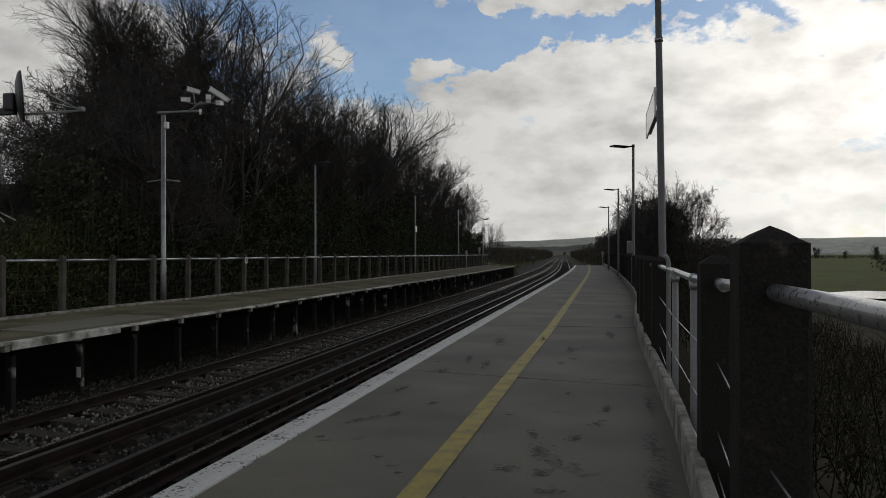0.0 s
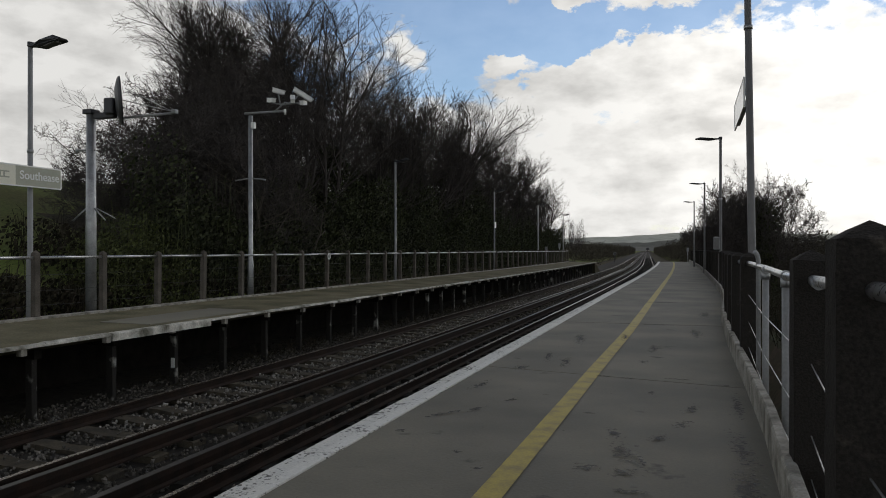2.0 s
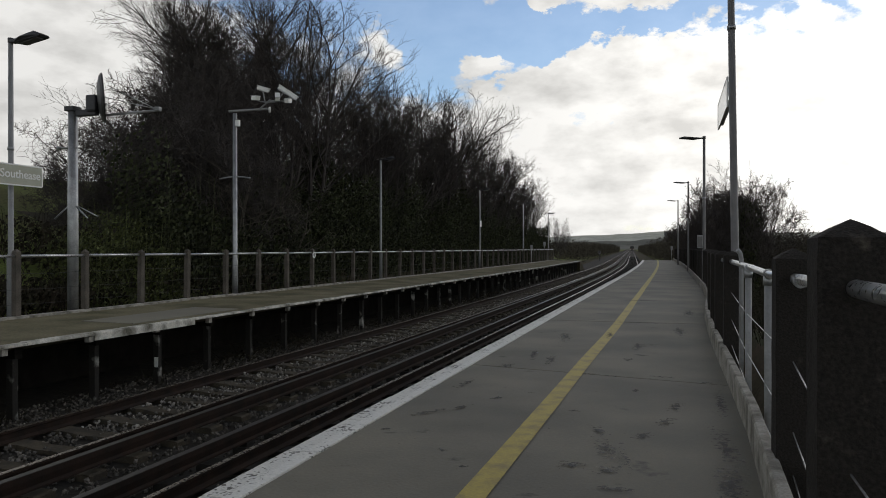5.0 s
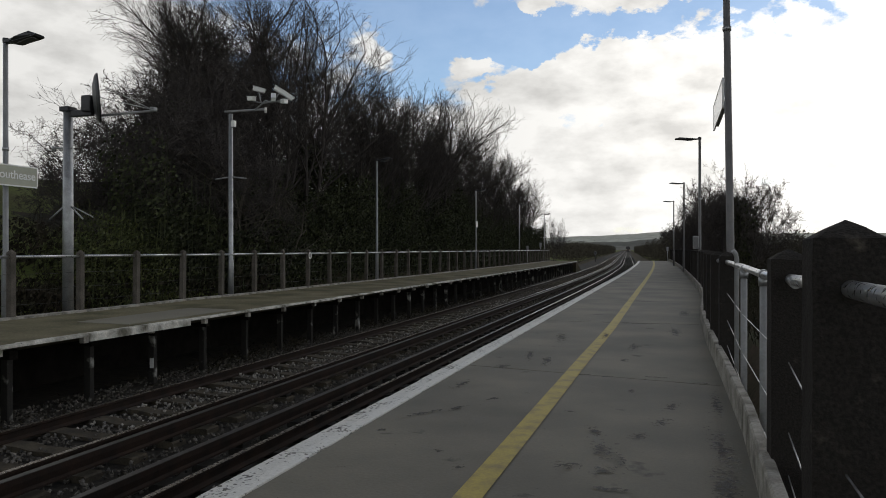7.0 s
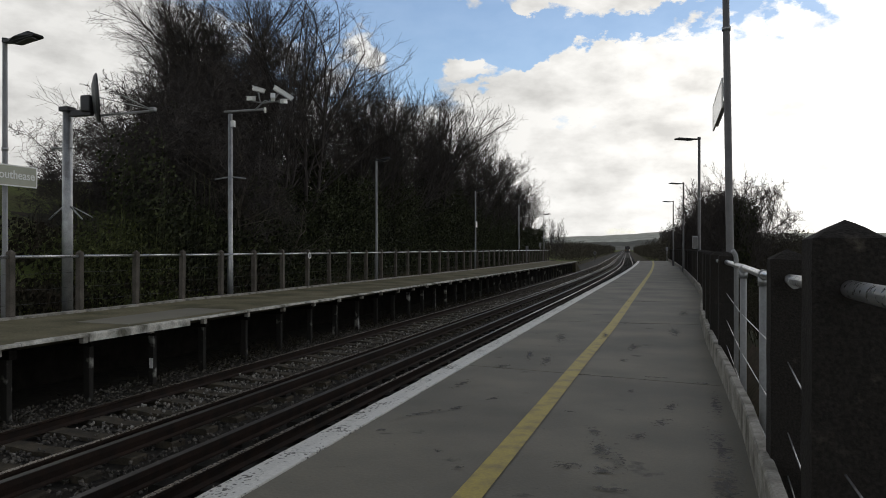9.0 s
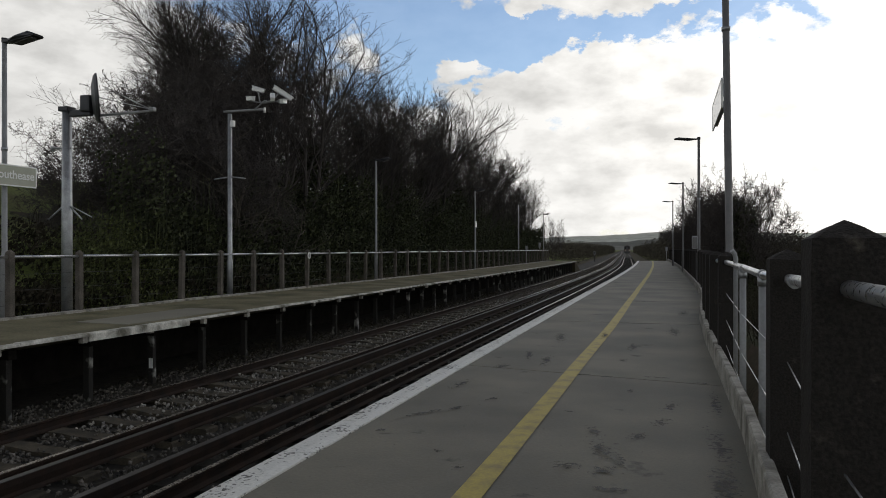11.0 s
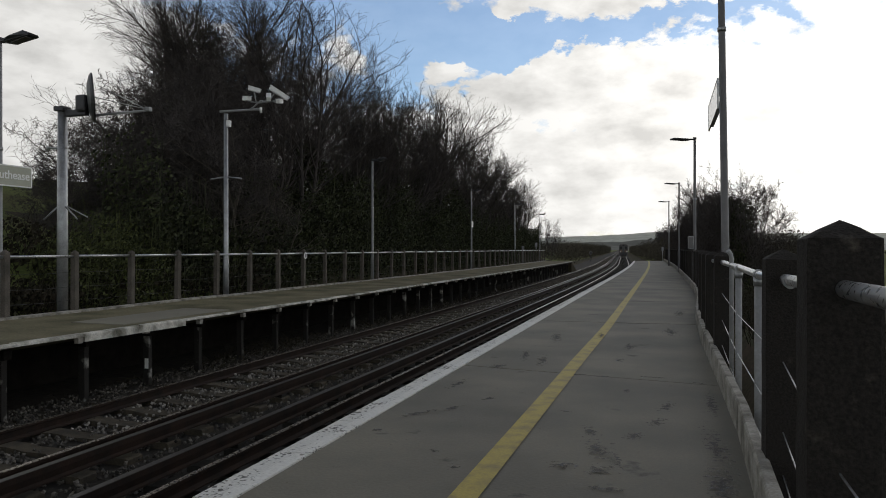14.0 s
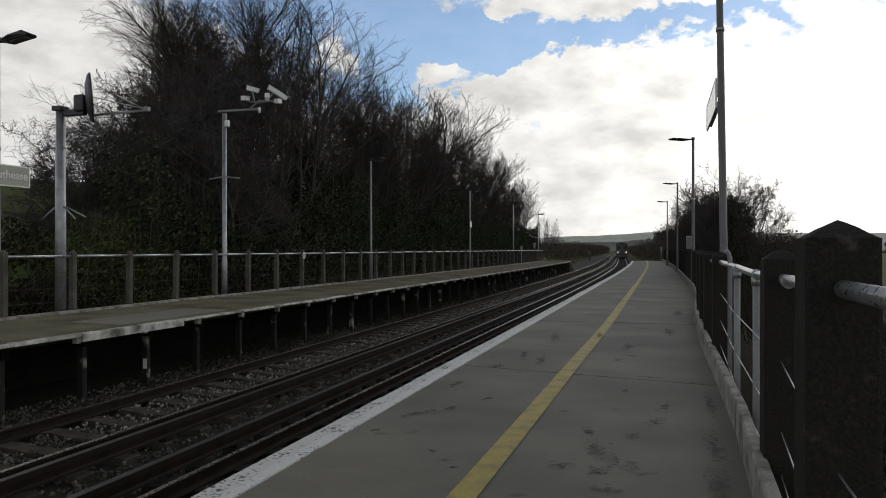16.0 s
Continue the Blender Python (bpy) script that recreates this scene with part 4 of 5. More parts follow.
def camera_mast():
    t = thing("surveillance_mast", at(18.5, -12.1, 0), "galvanised mast with a cluster of white surveillance cameras", "mast")
    bm = bmesh.new()
    tube(bm, [(0, 0, -0.7), (0, 0, 0.95), (0, 0, 1.0), (0, 0, 5.2)], [0.085, 0.085, 0.07, 0.06], 14)
    part("pole", bm, GALV, t)
    bm = bmesh.new()
    tube(bm, [(-0.2, 0, 5.27), (1.0, 0.15, 5.3)], 0.035, 8)
    tube(bm, [(0.75, 0.1, 5.3), (1.05, 0.15, 5.55), (1.2, 0.2, 5.5)], 0.025, 8)
    part("arm", bm, PAINTED, t, "grey support arm")
    for z, a in ((3.32, -0.5), (3.32, 0.5)):
        bm = bmesh.new()
        tube(bm, [(0, 0, z + 0.06), (a, 0.02 * a, z)], 0.022, 8)
        part("cross_bar", bm, PAINTED, t)
    bm = bmesh.new()
    box(bm, 0.03, 0.15, -0.05, 0.05, 4.82, 5.0, 0.012)
    part("junction_box", bm, WHITE, t, "small white junction box")
    cams = ((0.62, 0.1, 5.62, 150, 8), (0.86, 0.1, 5.86, 30, -14), (1.3, 0.15, 5.62, 120, 30), (1.5, 0.15, 5.8, 40, -30), (1.72, 0.2, 5.66, 30, -34), (1.62, 0.2, 5.5, 100, 10))
    for x, y, z, turn, tilt in cams:
        bm = bmesh.new()
        box(bm, -0.17, 0.16, -0.06, 0.06, -0.055, 0.055, 0.016)
        box(bm, -0.19, 0.2, -0.07, 0.07, 0.058, 0.07, 0.005)
        tube(bm, [(0.13, 0, 0), (0.185, 0, 0)], 0.04, 12)
        o = part("security_camera", bm, WHITE, t, "white box camera housing")
        o.matrix_basis = pose(x, y, z, 0, -tilt, turn)
        bm = bmesh.new()
        tube(bm, [(0.183, 0, 0), (0.19, 0, 0)], 0.033, 12)
        part("glass", bm, DARK_STEEL, o, "dark lens window")
        bm = bmesh.new()
        tube(bm, [(x, y, z - 0.05), (x + (1.0 - x) * 0.4, y, 5.52), (1.02, 0.15, 5.48)], 0.02, 6)
        part("camera_bracket", bm, PAINTED, t)
    bm = bmesh.new()
    tube(bm, [(1.05, 0.15, 5.2), (1.05, 0.15, 5.35)], 0.035, 10)
    part("drop_sensor", bm, WHITE, t, "small white hanging sensor")


camera_mast()


def small_things():
    t = thing("notice_plate", at(45.2, -11.56, 2.66), "small white plate on a lamp column", "sign")
    bm = bmesh.new()
    box(bm, 0.0, 0.03, -0.2, 0.2, 0, 0.38, 0.006)
    part("plate", bm, WHITE, t)
    t = thing("lineside_cabinet", at(25.45, 0.85, 1.3), "small grey equipment box on a lamp column", "box")
    bm = bmesh.new()
    box(bm, -0.09, 0.09, -0.08, 0.08, 0.0, 0.42, 0.03)
    part("body", bm, PAINTED, t)
    bm = bmesh.new()
    box(bm, -0.07, 0.07, -0.09, -0.08, 0.03, 0.38, 0.004)
    part("door", bm, PAINT_DARK_BACKLIT, t)
    t = thing("lineside_sign", at(140, -9.7, -1.15), "small round pale sign on a post beside the track", "sign")
    bm = bmesh.new()
    tube(bm, [(0, 0, 0), (0, 0, 1.75)], 0.05, 8)
    part("stem", bm, DARK_STEEL, t)
    bm = bmesh.new()
    tube(bm, [(0, -0.07, 1.7), (0, -0.05, 1.7)], 0.3, 20)
    part("plate", bm, PAINTED, t)
    bm = bmesh.new()
    tube(bm, [(0, -0.08, 1.7), (0, -0.07, 1.7)], 0.22, 20)
    part("symbol", bm, DARK_STEEL, t, "dark symbol")
    for s, p, h in ((72, -11.5, 1.9), (64, -11.5, 1.55), (79.5, 0.6, 1.5)):
        t = thing("marker_post", at(s, p, 0), "slim grey marker post with a small plate", "post")
        bm = bmesh.new()
        tube(bm, [(0, 0, -0.3), (0, 0, h)], 0.03, 8)
        part("stem", bm, GALV, t)
        bm = bmesh.new()
        box(bm, -0.12, 0.12, -0.02, 0.0, h - 0.4, h, 0.004)
        part("plate", bm, PAINTED, t)


small_things()


# ---- near fence ----
def build_near_fence():
    fence = thing("platform_fence_near", pose(0, 0, 0), "weathered concrete post fence, shade in its dark colour, with steel tube rail and wires", "fence")
    rnd = random.Random(12)
    spots = [(0.75, 0.46, 1.38, 0.2), (2.42, 0.495, 1.385, 0.2), (4.2, 0.60, 1.30, 0.19)]
    for i in range(24):
        s = 8.9 + 1.65 * i
        spots.append((s, FENCE + max(0, kerb_jog(s) - 0.06) + 0.03, 1.27, 0.19))
    for i in range(20):
        s = 8.9 + 1.65 * (24 + i)
        spots.append((s, FENCE + max(0, kerb_jog(s) - 0.06) + 0.03, 1.27, 0.17))
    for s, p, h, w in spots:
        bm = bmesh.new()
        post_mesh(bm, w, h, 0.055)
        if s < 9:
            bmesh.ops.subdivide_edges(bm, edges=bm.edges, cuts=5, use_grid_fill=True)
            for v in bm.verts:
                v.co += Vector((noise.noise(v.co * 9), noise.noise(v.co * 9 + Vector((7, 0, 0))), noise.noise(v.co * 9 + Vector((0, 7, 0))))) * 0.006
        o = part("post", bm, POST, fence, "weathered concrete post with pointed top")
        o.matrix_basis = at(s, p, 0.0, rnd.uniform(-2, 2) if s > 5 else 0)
    # continuous rail
    def rail(pts, r=0.026):
        bm = bmesh.new()
        tube(bm, pts, r, 24 if r < 0.027 else 12)
        return part("top_rail", bm, BRIGHT_GALV, fence, "galvanised steel tube rail")
    rail([(0.43, -0.6, 1.205), (0.46, 0.75, 1.195), (0.495, 2.42, 1.185)])
    rail([(0.495, 2.42, 1.178), (0.60, 4.2, 1.143)])
    rail([(0.60, 4.2, 1.13), (0.61, 5.35, 1.125), (0.615, 5.9, 1.13), (0.62, 6.7, 1.14), (0.63, 8.9, 1.15)])
    for s, p in ((3.95, 0.585),):
        bm = bmesh.new()
        tube(bm, [(p - 0.008, s - 0.13, 1.138), (p, s, 1.142)], 0.029, 16)
        part("rail_collar", bm, GALV, fence, "steel tube coupling")
    for a, b in zip(spots[3:], spots[4:]):
        u, v = line(a[0], a[1]), line(b[0], b[1])
        rail([(u.x, u.y, 1.14), (v.x, v.y, 1.14)], 0.027)
    for s in (5.35, 6.72):
        bm = bmesh.new()
        tube(bm, [(0, 0, -0.4), (0, 0, 1.1)], 0.027, 14)
        o = part("tube_post", bm, PAINTED, fence, "grey steel tube upright")
        o.matrix_basis = at(s, 0.612, 0)
        bm = bmesh.new()
        tube(bm, [(0, 0, 1.05), (0, 0, 1.11)], 0.035, 14)
        tube(bm, [(0, -0.04, 1.127), (0, 0.04, 1.127)], 0.034, 14)
        part("clamp", bm, GALV, o, "cast rail clamp")
    bm = bmesh.new()
    tube(bm, [(0.62, 7.5, -0.3), (0.62, 7.5, 1.2), (0.61, 7.49, 1.25), (0.585, 7.47, 1.285)], 0.021, 12)
    part("tube_post", bm, PAINTED, fence, "bent grey steel tube upright")
    for (z0, z1, z2) in ((0.8, 0.73, 0.66), (0.5, 0.37, 0.3), (0.22, 0.1, 0.08)):
        for q in (((0.63, 8.9, z0), (0.60, 6.8, (z0 + z1) / 2 - 0.02), (0.585, 4.3, z1)), ((0.585, 4.1, z2 + 0.06), (0.55, 3.3, z2 + 0.01), (0.48, 2.52, z2)), ((0.48, 2.32, z2), (0.45, 0.8, z2))):
            bm = bmesh.new()
            tube(bm, q, 0.0035, 5)
            part("wire", bm, GALV, fence, "slack galvanised wire")


build_near_fence()
# ---- trees ----
class Sticks:
    """Tapered bars gathered as plain lists, quick to build."""

    def __init__(self):
        self.v, self.f = [], []

    def bar(self, pts, r0, r1, sides=3):
        n, m = len(self.v), len(pts)
        for i, p in enumerate(pts):
            d = pts[min(i + 1, m - 1)] - pts[max(i - 1, 0)]
            d.normalize()
            u = d.orthogonal().normalized()
            w = d.cross(u)
            r = r0 + (r1 - r0) * i / (m - 1)
            for k in range(sides):
                a = 2 * math.pi * k / sides
                q = p + (u * math.cos(a) + w * math.sin(a)) * r
                self.v.append((q.x, q.y, q.z))
        for i in range(m - 1):
            for k in range(sides):
                a, b = n + i * sides + k, n + i * sides + (k + 1) % sides
                self.f.append((a, b, b + sides, a + sides))

    def leaf(self, p, size, rnd):
        d = Vector((rnd.gauss(0, 1), rnd.gauss(0, 1), rnd.gauss(0, 0.7))).normalized()
        u = d.orthogonal().normalized()
        w = d.cross(u)
        n = len(self.v)
        for a, b in ((-1, 0), (0, 0.62), (1, 0), (0, -0.62)):
            q = p + u * a * size + w * b * size
            self.v.append((q.x, q.y, q.z))
        self.f.append((n, n + 1, n + 2, n + 3))

    def data(self, name, mat):
        me = bpy.data.meshes.new(name)
        me.from_pydata(self.v, [], self.f)
        me.materials.append(mat)
        return me


def grow(seed, height, spread=0.42, lean=(0, 0), stems=3, twigs=1.0, depth=4, first=0.35):
    """A bare tree: trunk and limbs in one mesh, fine branches and twigs in another."""
    rnd = random.Random(seed)
    wood, fine = Sticks(), Sticks()

    def limb(p, d, length, r, level):
        n = 4 if level < 2 else 3
        pts, q, dd = [p.copy()], p.copy(), d.copy()
        for i in range(n):
            dd = (dd + Vector((rnd.gauss(0, 0.15), rnd.gauss(0, 0.15), rnd.gauss((0.07, 0.09, 0.08, 0.06, 0.04)[min(level, 4)], 0.1)))).normalized()
            q = q + dd * (length / n)
            pts.append(q.copy())
        (wood if level < 2 else fine).bar(pts, r, r * 0.45, 6 if level == 0 else (4 if level == 1 else 3))
        if level >= depth:
            return
        kids = [round(9 * twigs), round(6 * twigs), round(5 * twigs), round(4 * twigs)][min(level, 3)]
        for k in range(kids):
            f = (first if level == 0 else 0.2) + (1 - (first if level == 0 else 0.2)) * (k + rnd.random()) / kids
            i = min(int(f * n), n - 1)
            o = pts[i].lerp(pts[i + 1], f * n - i)
            axis = (pts[i + 1] - pts[i]).normalized()
            side = axis.orthogonal().normalized()
            side.rotate(Matrix.Rotation(rnd.uniform(0, 6.28), 3, axis))
            a = rnd.uniform(0.7, 1.45) * (spread * (1.05, 1.25, 1.35, 1.4)[min(level, 3)])
            nd = (axis * math.cos(a) + side * math.sin(a) + Vector((lean[0] * 0.5, lean[1] * 0.5, 0.1))).normalized()
            limb(o, nd, length * rnd.uniform(0.38, 0.68) * (1.2 - 0.5 * f), max(r * 0.45, 0.0078), level + 1)

    for i in range(stems):
        a = 6.28 * i / stems + rnd.random()
        d = Vector((math.cos(a) * 0.2 * (stems > 1) + lean[0], math.sin(a) * 0.2 * (stems > 1) + lean[1], 1)).normalized()
        limb(Vector((math.cos(a) * 0.25, math.sin(a) * 0.25, -0.4)), d, height * rnd.uniform(0.72, 0.9), 0.0095 * height, 0)
    return wood, fine


def ivy_cloak(seed, height, width, count, size=0.13):
    rnd = random.Random(seed)
    st = Sticks()
    lumps = []
    for i in range(9):
        z = height * (0.05 + 0.9 * i / 8)
        lumps.append((Vector((rnd.gauss(0, 0.25) * width, rnd.gauss(0, 0.25) * width, z)), width * rnd.uniform(0.45, 0.85) * (1.1 - 0.65 * i / 8)))
    for _ in range(count):
        c, r = lumps[min(8, int(rnd.random() ** 1.25 * 9))]
        d = Vector((rnd.gauss(0, 1), rnd.gauss(0, 1), rnd.gauss(0, 1))).normalized() * r * rnd.uniform(0.55, 1.08)
        d.z *= 1.25
        st.leaf(c + d, size * rnd.uniform(0.5, 1.15), rnd)
    return st


VARIANTS = []
for i, (h, lean, sp) in enumerate(((12, (-0.22, -0.05), 0.5), (12, (-0.1, 0.0), 0.52), (12, (0.0, -0.06), 0.46), (12, (0.06, 0.04), 0.52), (12, (-0.06, 0), 0.44))):
    w, f = grow(20 + i, h, sp, lean, stems=4 if i == 0 else 3, twigs=1.25 if i == 0 else 0.95)
    VARIANTS.append((w.data("trunk", BARK), f.data("crown", BARK), max(v[2] for v in f.v)))
CLOAKS = [ivy_cloak(40 + i, 8.0, 1.9, 12000, 0.078).data("ivy", IVY) for i in range(4)]


def tree(s, p, kind, scale, turn, cloak, label, cloak_scale=1.0):
    v = line(s, p)
    t = thing("tree", pose(v.x, v.y, ground_height(s, p) - 0.05, 0, 0, turn), label, "tree", "bare trees behind the far platform")
    k = scale / VARIANTS[kind][2]
    t.scale = (k * 1.08, k * 1.08, k)
    for nm, me in (("trunk", VARIANTS[kind][0]), ("crown", VARIANTS[kind][1])):
        part(nm, me, None, t)
    if cloak is not None:
        o = part("ivy", CLOAKS[cloak], None, t, "dark green ivy cloaking the trunk")
        o.scale = (1, 1, cloak_scale)
        o.rotation_euler = (0, 0, turn * 0.7)
    return t


def build_wood():
    rnd = random.Random(31)
    bare, clad = "tall bare winter tree with dense fine twigs", "bare winter tree with an ivy-covered trunk"
    spots = [(29.0, -18.2, 0, 13.6, 0, 0, 0.6), (28.2, -17.4, 0, 11.8, 25, 2, 0.45), (28.6, -16.4, 1, 12.2, 20, 1, 0.62), (30.5, -19.5, 4, 13.6, 10, 2, 0.9), (26.2, -17.2, 2, 10.6, -30, 3, 0.5), (36.0, -16.6, 3, 11.6, 15, 1, 0.8), (38.6, -16.9, 4, 9.4, 60, 0, 0.95)]
    for s, p, sc, cs in ((41.6, -16.2, 11.4, 1.28), (43.4, -16.8, 11.0, 1.2), (48.0, -16.4, 11.2, 0.95), (58.5, -16.0, 11.4, 1.15), (61.5, -16.4, 11.0, 1.1), (71.5, -15.8, 10.4, 1.0), (80.0, -15.2, 9.0, 1.0)):
        spots.append((s, p, 1 + int(s) % 4, sc, s * 7 % 60, int(s) % 4, cs))
    s = 30.0
    i = 0
    while s < 92:
        p = -15.6 - 1.4 * (i % 2) - rnd.random() * 1.2
        top = 13.3 if s < 56 else 13.2 - (s - 56) * 0.15
        spots.append((s, p, 1 + i % 4, top * rnd.uniform(0.86, 1.04), rnd.uniform(-40, 40), i % 4, rnd.uniform(0.55, 0.95)))
        s += 4.5 + rnd.random() * 1.5
        i += 1
    s = 30.0
    while s < 90:
        top = 8.0 if s < 58 else 8.0 - (s - 58) * 0.06
        spots.append((s, -20.5 - rnd.random() * 3, 1 + i % 4, top * rnd.uniform(0.82, 1.0), rnd.uniform(0, 360), i % 4, 0.9))
        s += 5.5 + rnd.random() * 1.5
        i += 1
    for s, p, k, sc, turn, c, cs in spots:
        tree(s, p, k, sc, turn, c, clad if c is not None else bare, cs)


build_wood()


def thicket(name, s0, s1, p0, p1, h, count, size, mat, label, seed, top=None):
    rnd = random.Random(seed)
    st = Sticks()
    for _ in range(count):
        s, p = rnd.uniform(s0, s1), rnd.uniform(p0, p1)
        hh = h * (0.55 + 0.75 * noise.noise((s * 0.28, p * 0.4, seed))) if top is None else top(s, p)
        z = max(0.05, hh) * rnd.random() ** 0.7
        v = line(s, p)
        st.leaf(Vector((v.x, v.y, ground_height(s, p) + z)), size * rnd.uniform(0.5, 1.2), rnd)
    for _ in range(count // (14 if mat is SCRUB else 90)):
        s, p = rnd.uniform(s0, s1), rnd.uniform(p0, p1)
        hh = h * (0.7 + 0.75 * noise.noise((s * 0.28, p * 0.4, seed)))
        v = line(s, p)
        a = Vector((v.x, v.y, ground_height(s, p)))
        b = a + Vector((rnd.uniform(-0.35, 0.35), rnd.uniform(-0.35, 0.35), abs(hh) * rnd.uniform(0.5, 1.1)))
        c = b + Vector((rnd.uniform(-0.25, 0.25), rnd.uniform(-0.25, 0.25), rnd.uniform(-0.25, 0.25)))
        st.bar([a, b, c], 0.007 if p0 > 0 else 0.012, 0.003, 3)
    return tagged(new(name, st.data(name, mat)), label, "undergrowth", kind="stuff")


thicket("ivy_undergrowth", 17, 92, -15.5, -13.4, 5.5, 110000, 0.075, IVY, "dark ivy and evergreen undergrowth behind the fence", 61)
thicket("ivy_thicket", 23, 92, -20, -15.5, 5.6, 90000, 0.1, IVY, "dense dark ivy filling the wood", 62)
thicket("trackside_weeds", 5, 45, -9.6, -8.5, 0.28, 7000, 0.03, SCRUB, "low dead weeds along the foot of the platform", 66)
thicket("fence_scrub", 8.5, 15.5, -14.6, -12.8, 1.3, 6000, 0.07, SCRUB, "dark dead brambles along the back of the fence", 67)
thicket("evergreen_shrub", 14.2, 17.8, -14.8, -13.0, 2.3, 7000, 0.05, LEAFY, "low yellow-green evergreen shrub behind the fence", 68)
thicket("bank_scrub", 15.0, 23, -18, -12.9, 1.4, 6000, 0.08, SCRUB, "brambles and dead stems on the grassy bank", 63)
thicket("lineside_scrub", 1, 45, 1.5, 7, 1.2, 60000, 0.024, SCRUB, "brown brambles and dead stems beyond the near fence", 64)


# ---- hawthorns ----
def trim(st, p, wide, k, turn, base):
    """Cuts back what would hang over the platform fence."""
    c, n = math.cos(turn), math.sin(turn)

    def outside(face):
        x, y, z = st.v[face[0]]
        q, h = p + wide * (x * c - y * n), base + k * z
        return q > 1.3 or (h > 2.3 and q > 0.35)

    st.f = [face for face in st.f if outside(face)]


def hawthorn(s, p, top, seed, leafy, width, label, group, spread=0.64):
    w, f = grow(seed, 5.0, spread, (0, 0), stems=5, twigs=1.2, depth=4, first=0.2)
    t = thing("hawthorn", at(s, p, ground_height(s, p), seed * 40), label, "tree", group)
    k = top / max(v[2] for v in f.v)
    wide = k * 0.72 if p > 0 else k
    t.scale = (wide, wide, k)
    leaves = ivy_cloak(seed + 7, top / k * 0.7, width / k, leafy, 0.06) if leafy else None
    if p > 0:
        for st in (w, f, leaves):
            trim(st, p, wide, k, radians(seed * 40), ground_height(s, p))
    part("trunk", w.data("trunk", BARK), None, t)
    part("crown", f.data("crown", BARK), None, t)
    if leafy:
        part("ivy", leaves.data("ivy", IVY), None, t, "dark ivy inside the bush")


NEAR_HAW = "dense dark bare hawthorn beyond the platform fence"
for a in ((33.0, 2.7, 6.1, 71, 13000, 1.8), (37.0, 2.6, 6.6, 72, 13000, 1.8), (44.0, 2.6, 6.2, 73, 8000, 1.4), (52.0, 2.5, 5.8, 74, 8000, 1.4), (61, 2.4, 5.6, 75, 7000, 1.4),
          (72, 2.4, 5.6, 76, 7000, 1.4), (86, 2.6, 5.8, 77, 7000, 1.8), (104, 2.6, 6.0, 78, 7000, 2.4), (122, 2.6, 6.0, 79, 7000, 2.4)):
    hawthorn(*a, NEAR_HAW, "hawthorns beyond the near fence")
for a in ((21.5, -16.2, 6.2, 66, 0, 1.5), (24.0, -17.0, 8.8, 67, 4000, 1.6), (22.6, -17.6, 7.6, 65, 2500, 1.4), (23.0, -14.9, 4.2, 68, 1500, 1.2), (19.0, -17.5, 4.6, 69, 0, 1.2)):
    hawthorn(*a, "twiggy bare shrub at the edge of the wood", "shrubs at the wood's edge", 0.85)


def arching_shrub(s, p, top, seed):
    """A leaning grey-barked shrub with few long arching branches."""
    w, f = grow(seed, 5.0, 1.0, (-0.1, -0.1), stems=6, twigs=0.55, depth=3, first=0.3)
    t = thing("shrub", at(s, p, ground_height(s, p), seed * 31), "pale-barked shrub with long bare arching branches", "shrub", "pale shrubs before the wood")
    k = top / max(v[2] for v in f.v)
    t.scale = (k, k, k)
    part("trunk", w.data("trunk", PALE_BARK), None, t)
    part("crown", f.data("crown", PALE_BARK), None, t)


for a in ((21.6, -14.3, 5.6, 141), (25.0, -14.2, 5.2, 142)):
    arching_shrub(*a)


# ---- distance ----
def ridge(name, r, a0, a1, tops, base, mat, label, rough, depth, seed):
    """A long ridge of land r metres off; bearings in degrees to the right of the railway."""
    bm = bmesh.new()
    n = 140
    rows = []
    for i in range(n + 1):
        f = i / n
        a = radians(a0 + (a1 - a0) * f)
        k = f * (len(tops) - 1)
        j = min(int(k), len(tops) - 2)
        e = k - j
        e = e * e * (3 - 2 * e)
        h = tops[j] * (1 - e) + tops[j + 1] * e + rough * noise.fractal((i * 0.21, seed, 0), 0.7, 2.0, 5)
        row = []
        for q, z in ((0, base), (depth * 0.3, base + (h - base) * 0.45), (depth * 0.7, base + (h - base) * 0.86), (depth, h), (depth * 1.4, base)):
            row.append(bm.verts.new(((r + q) * math.sin(a), (r + q) * math.cos(a), z)))
        rows.append(row)
    for u, v in zip(rows, rows[1:]):
        for k in range(4):
            f = bm.faces.new((u[k], u[k + 1], v[k + 1], v[k]))
            f.smooth = True
    return tagged(new(name, mesh(name, bm, mat)), label, "hill", kind="structure")


ridge("hill_far", 2100, -26, 48, [26, 29, 34, 46, 61, 52, 50, 54, 58, 60, 60, 58], -3, HILL, "long chalk down on the horizon, haze put into its pale colour", 2.0, 500, 1.0)
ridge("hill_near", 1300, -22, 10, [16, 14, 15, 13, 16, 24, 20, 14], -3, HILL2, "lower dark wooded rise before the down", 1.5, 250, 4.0)


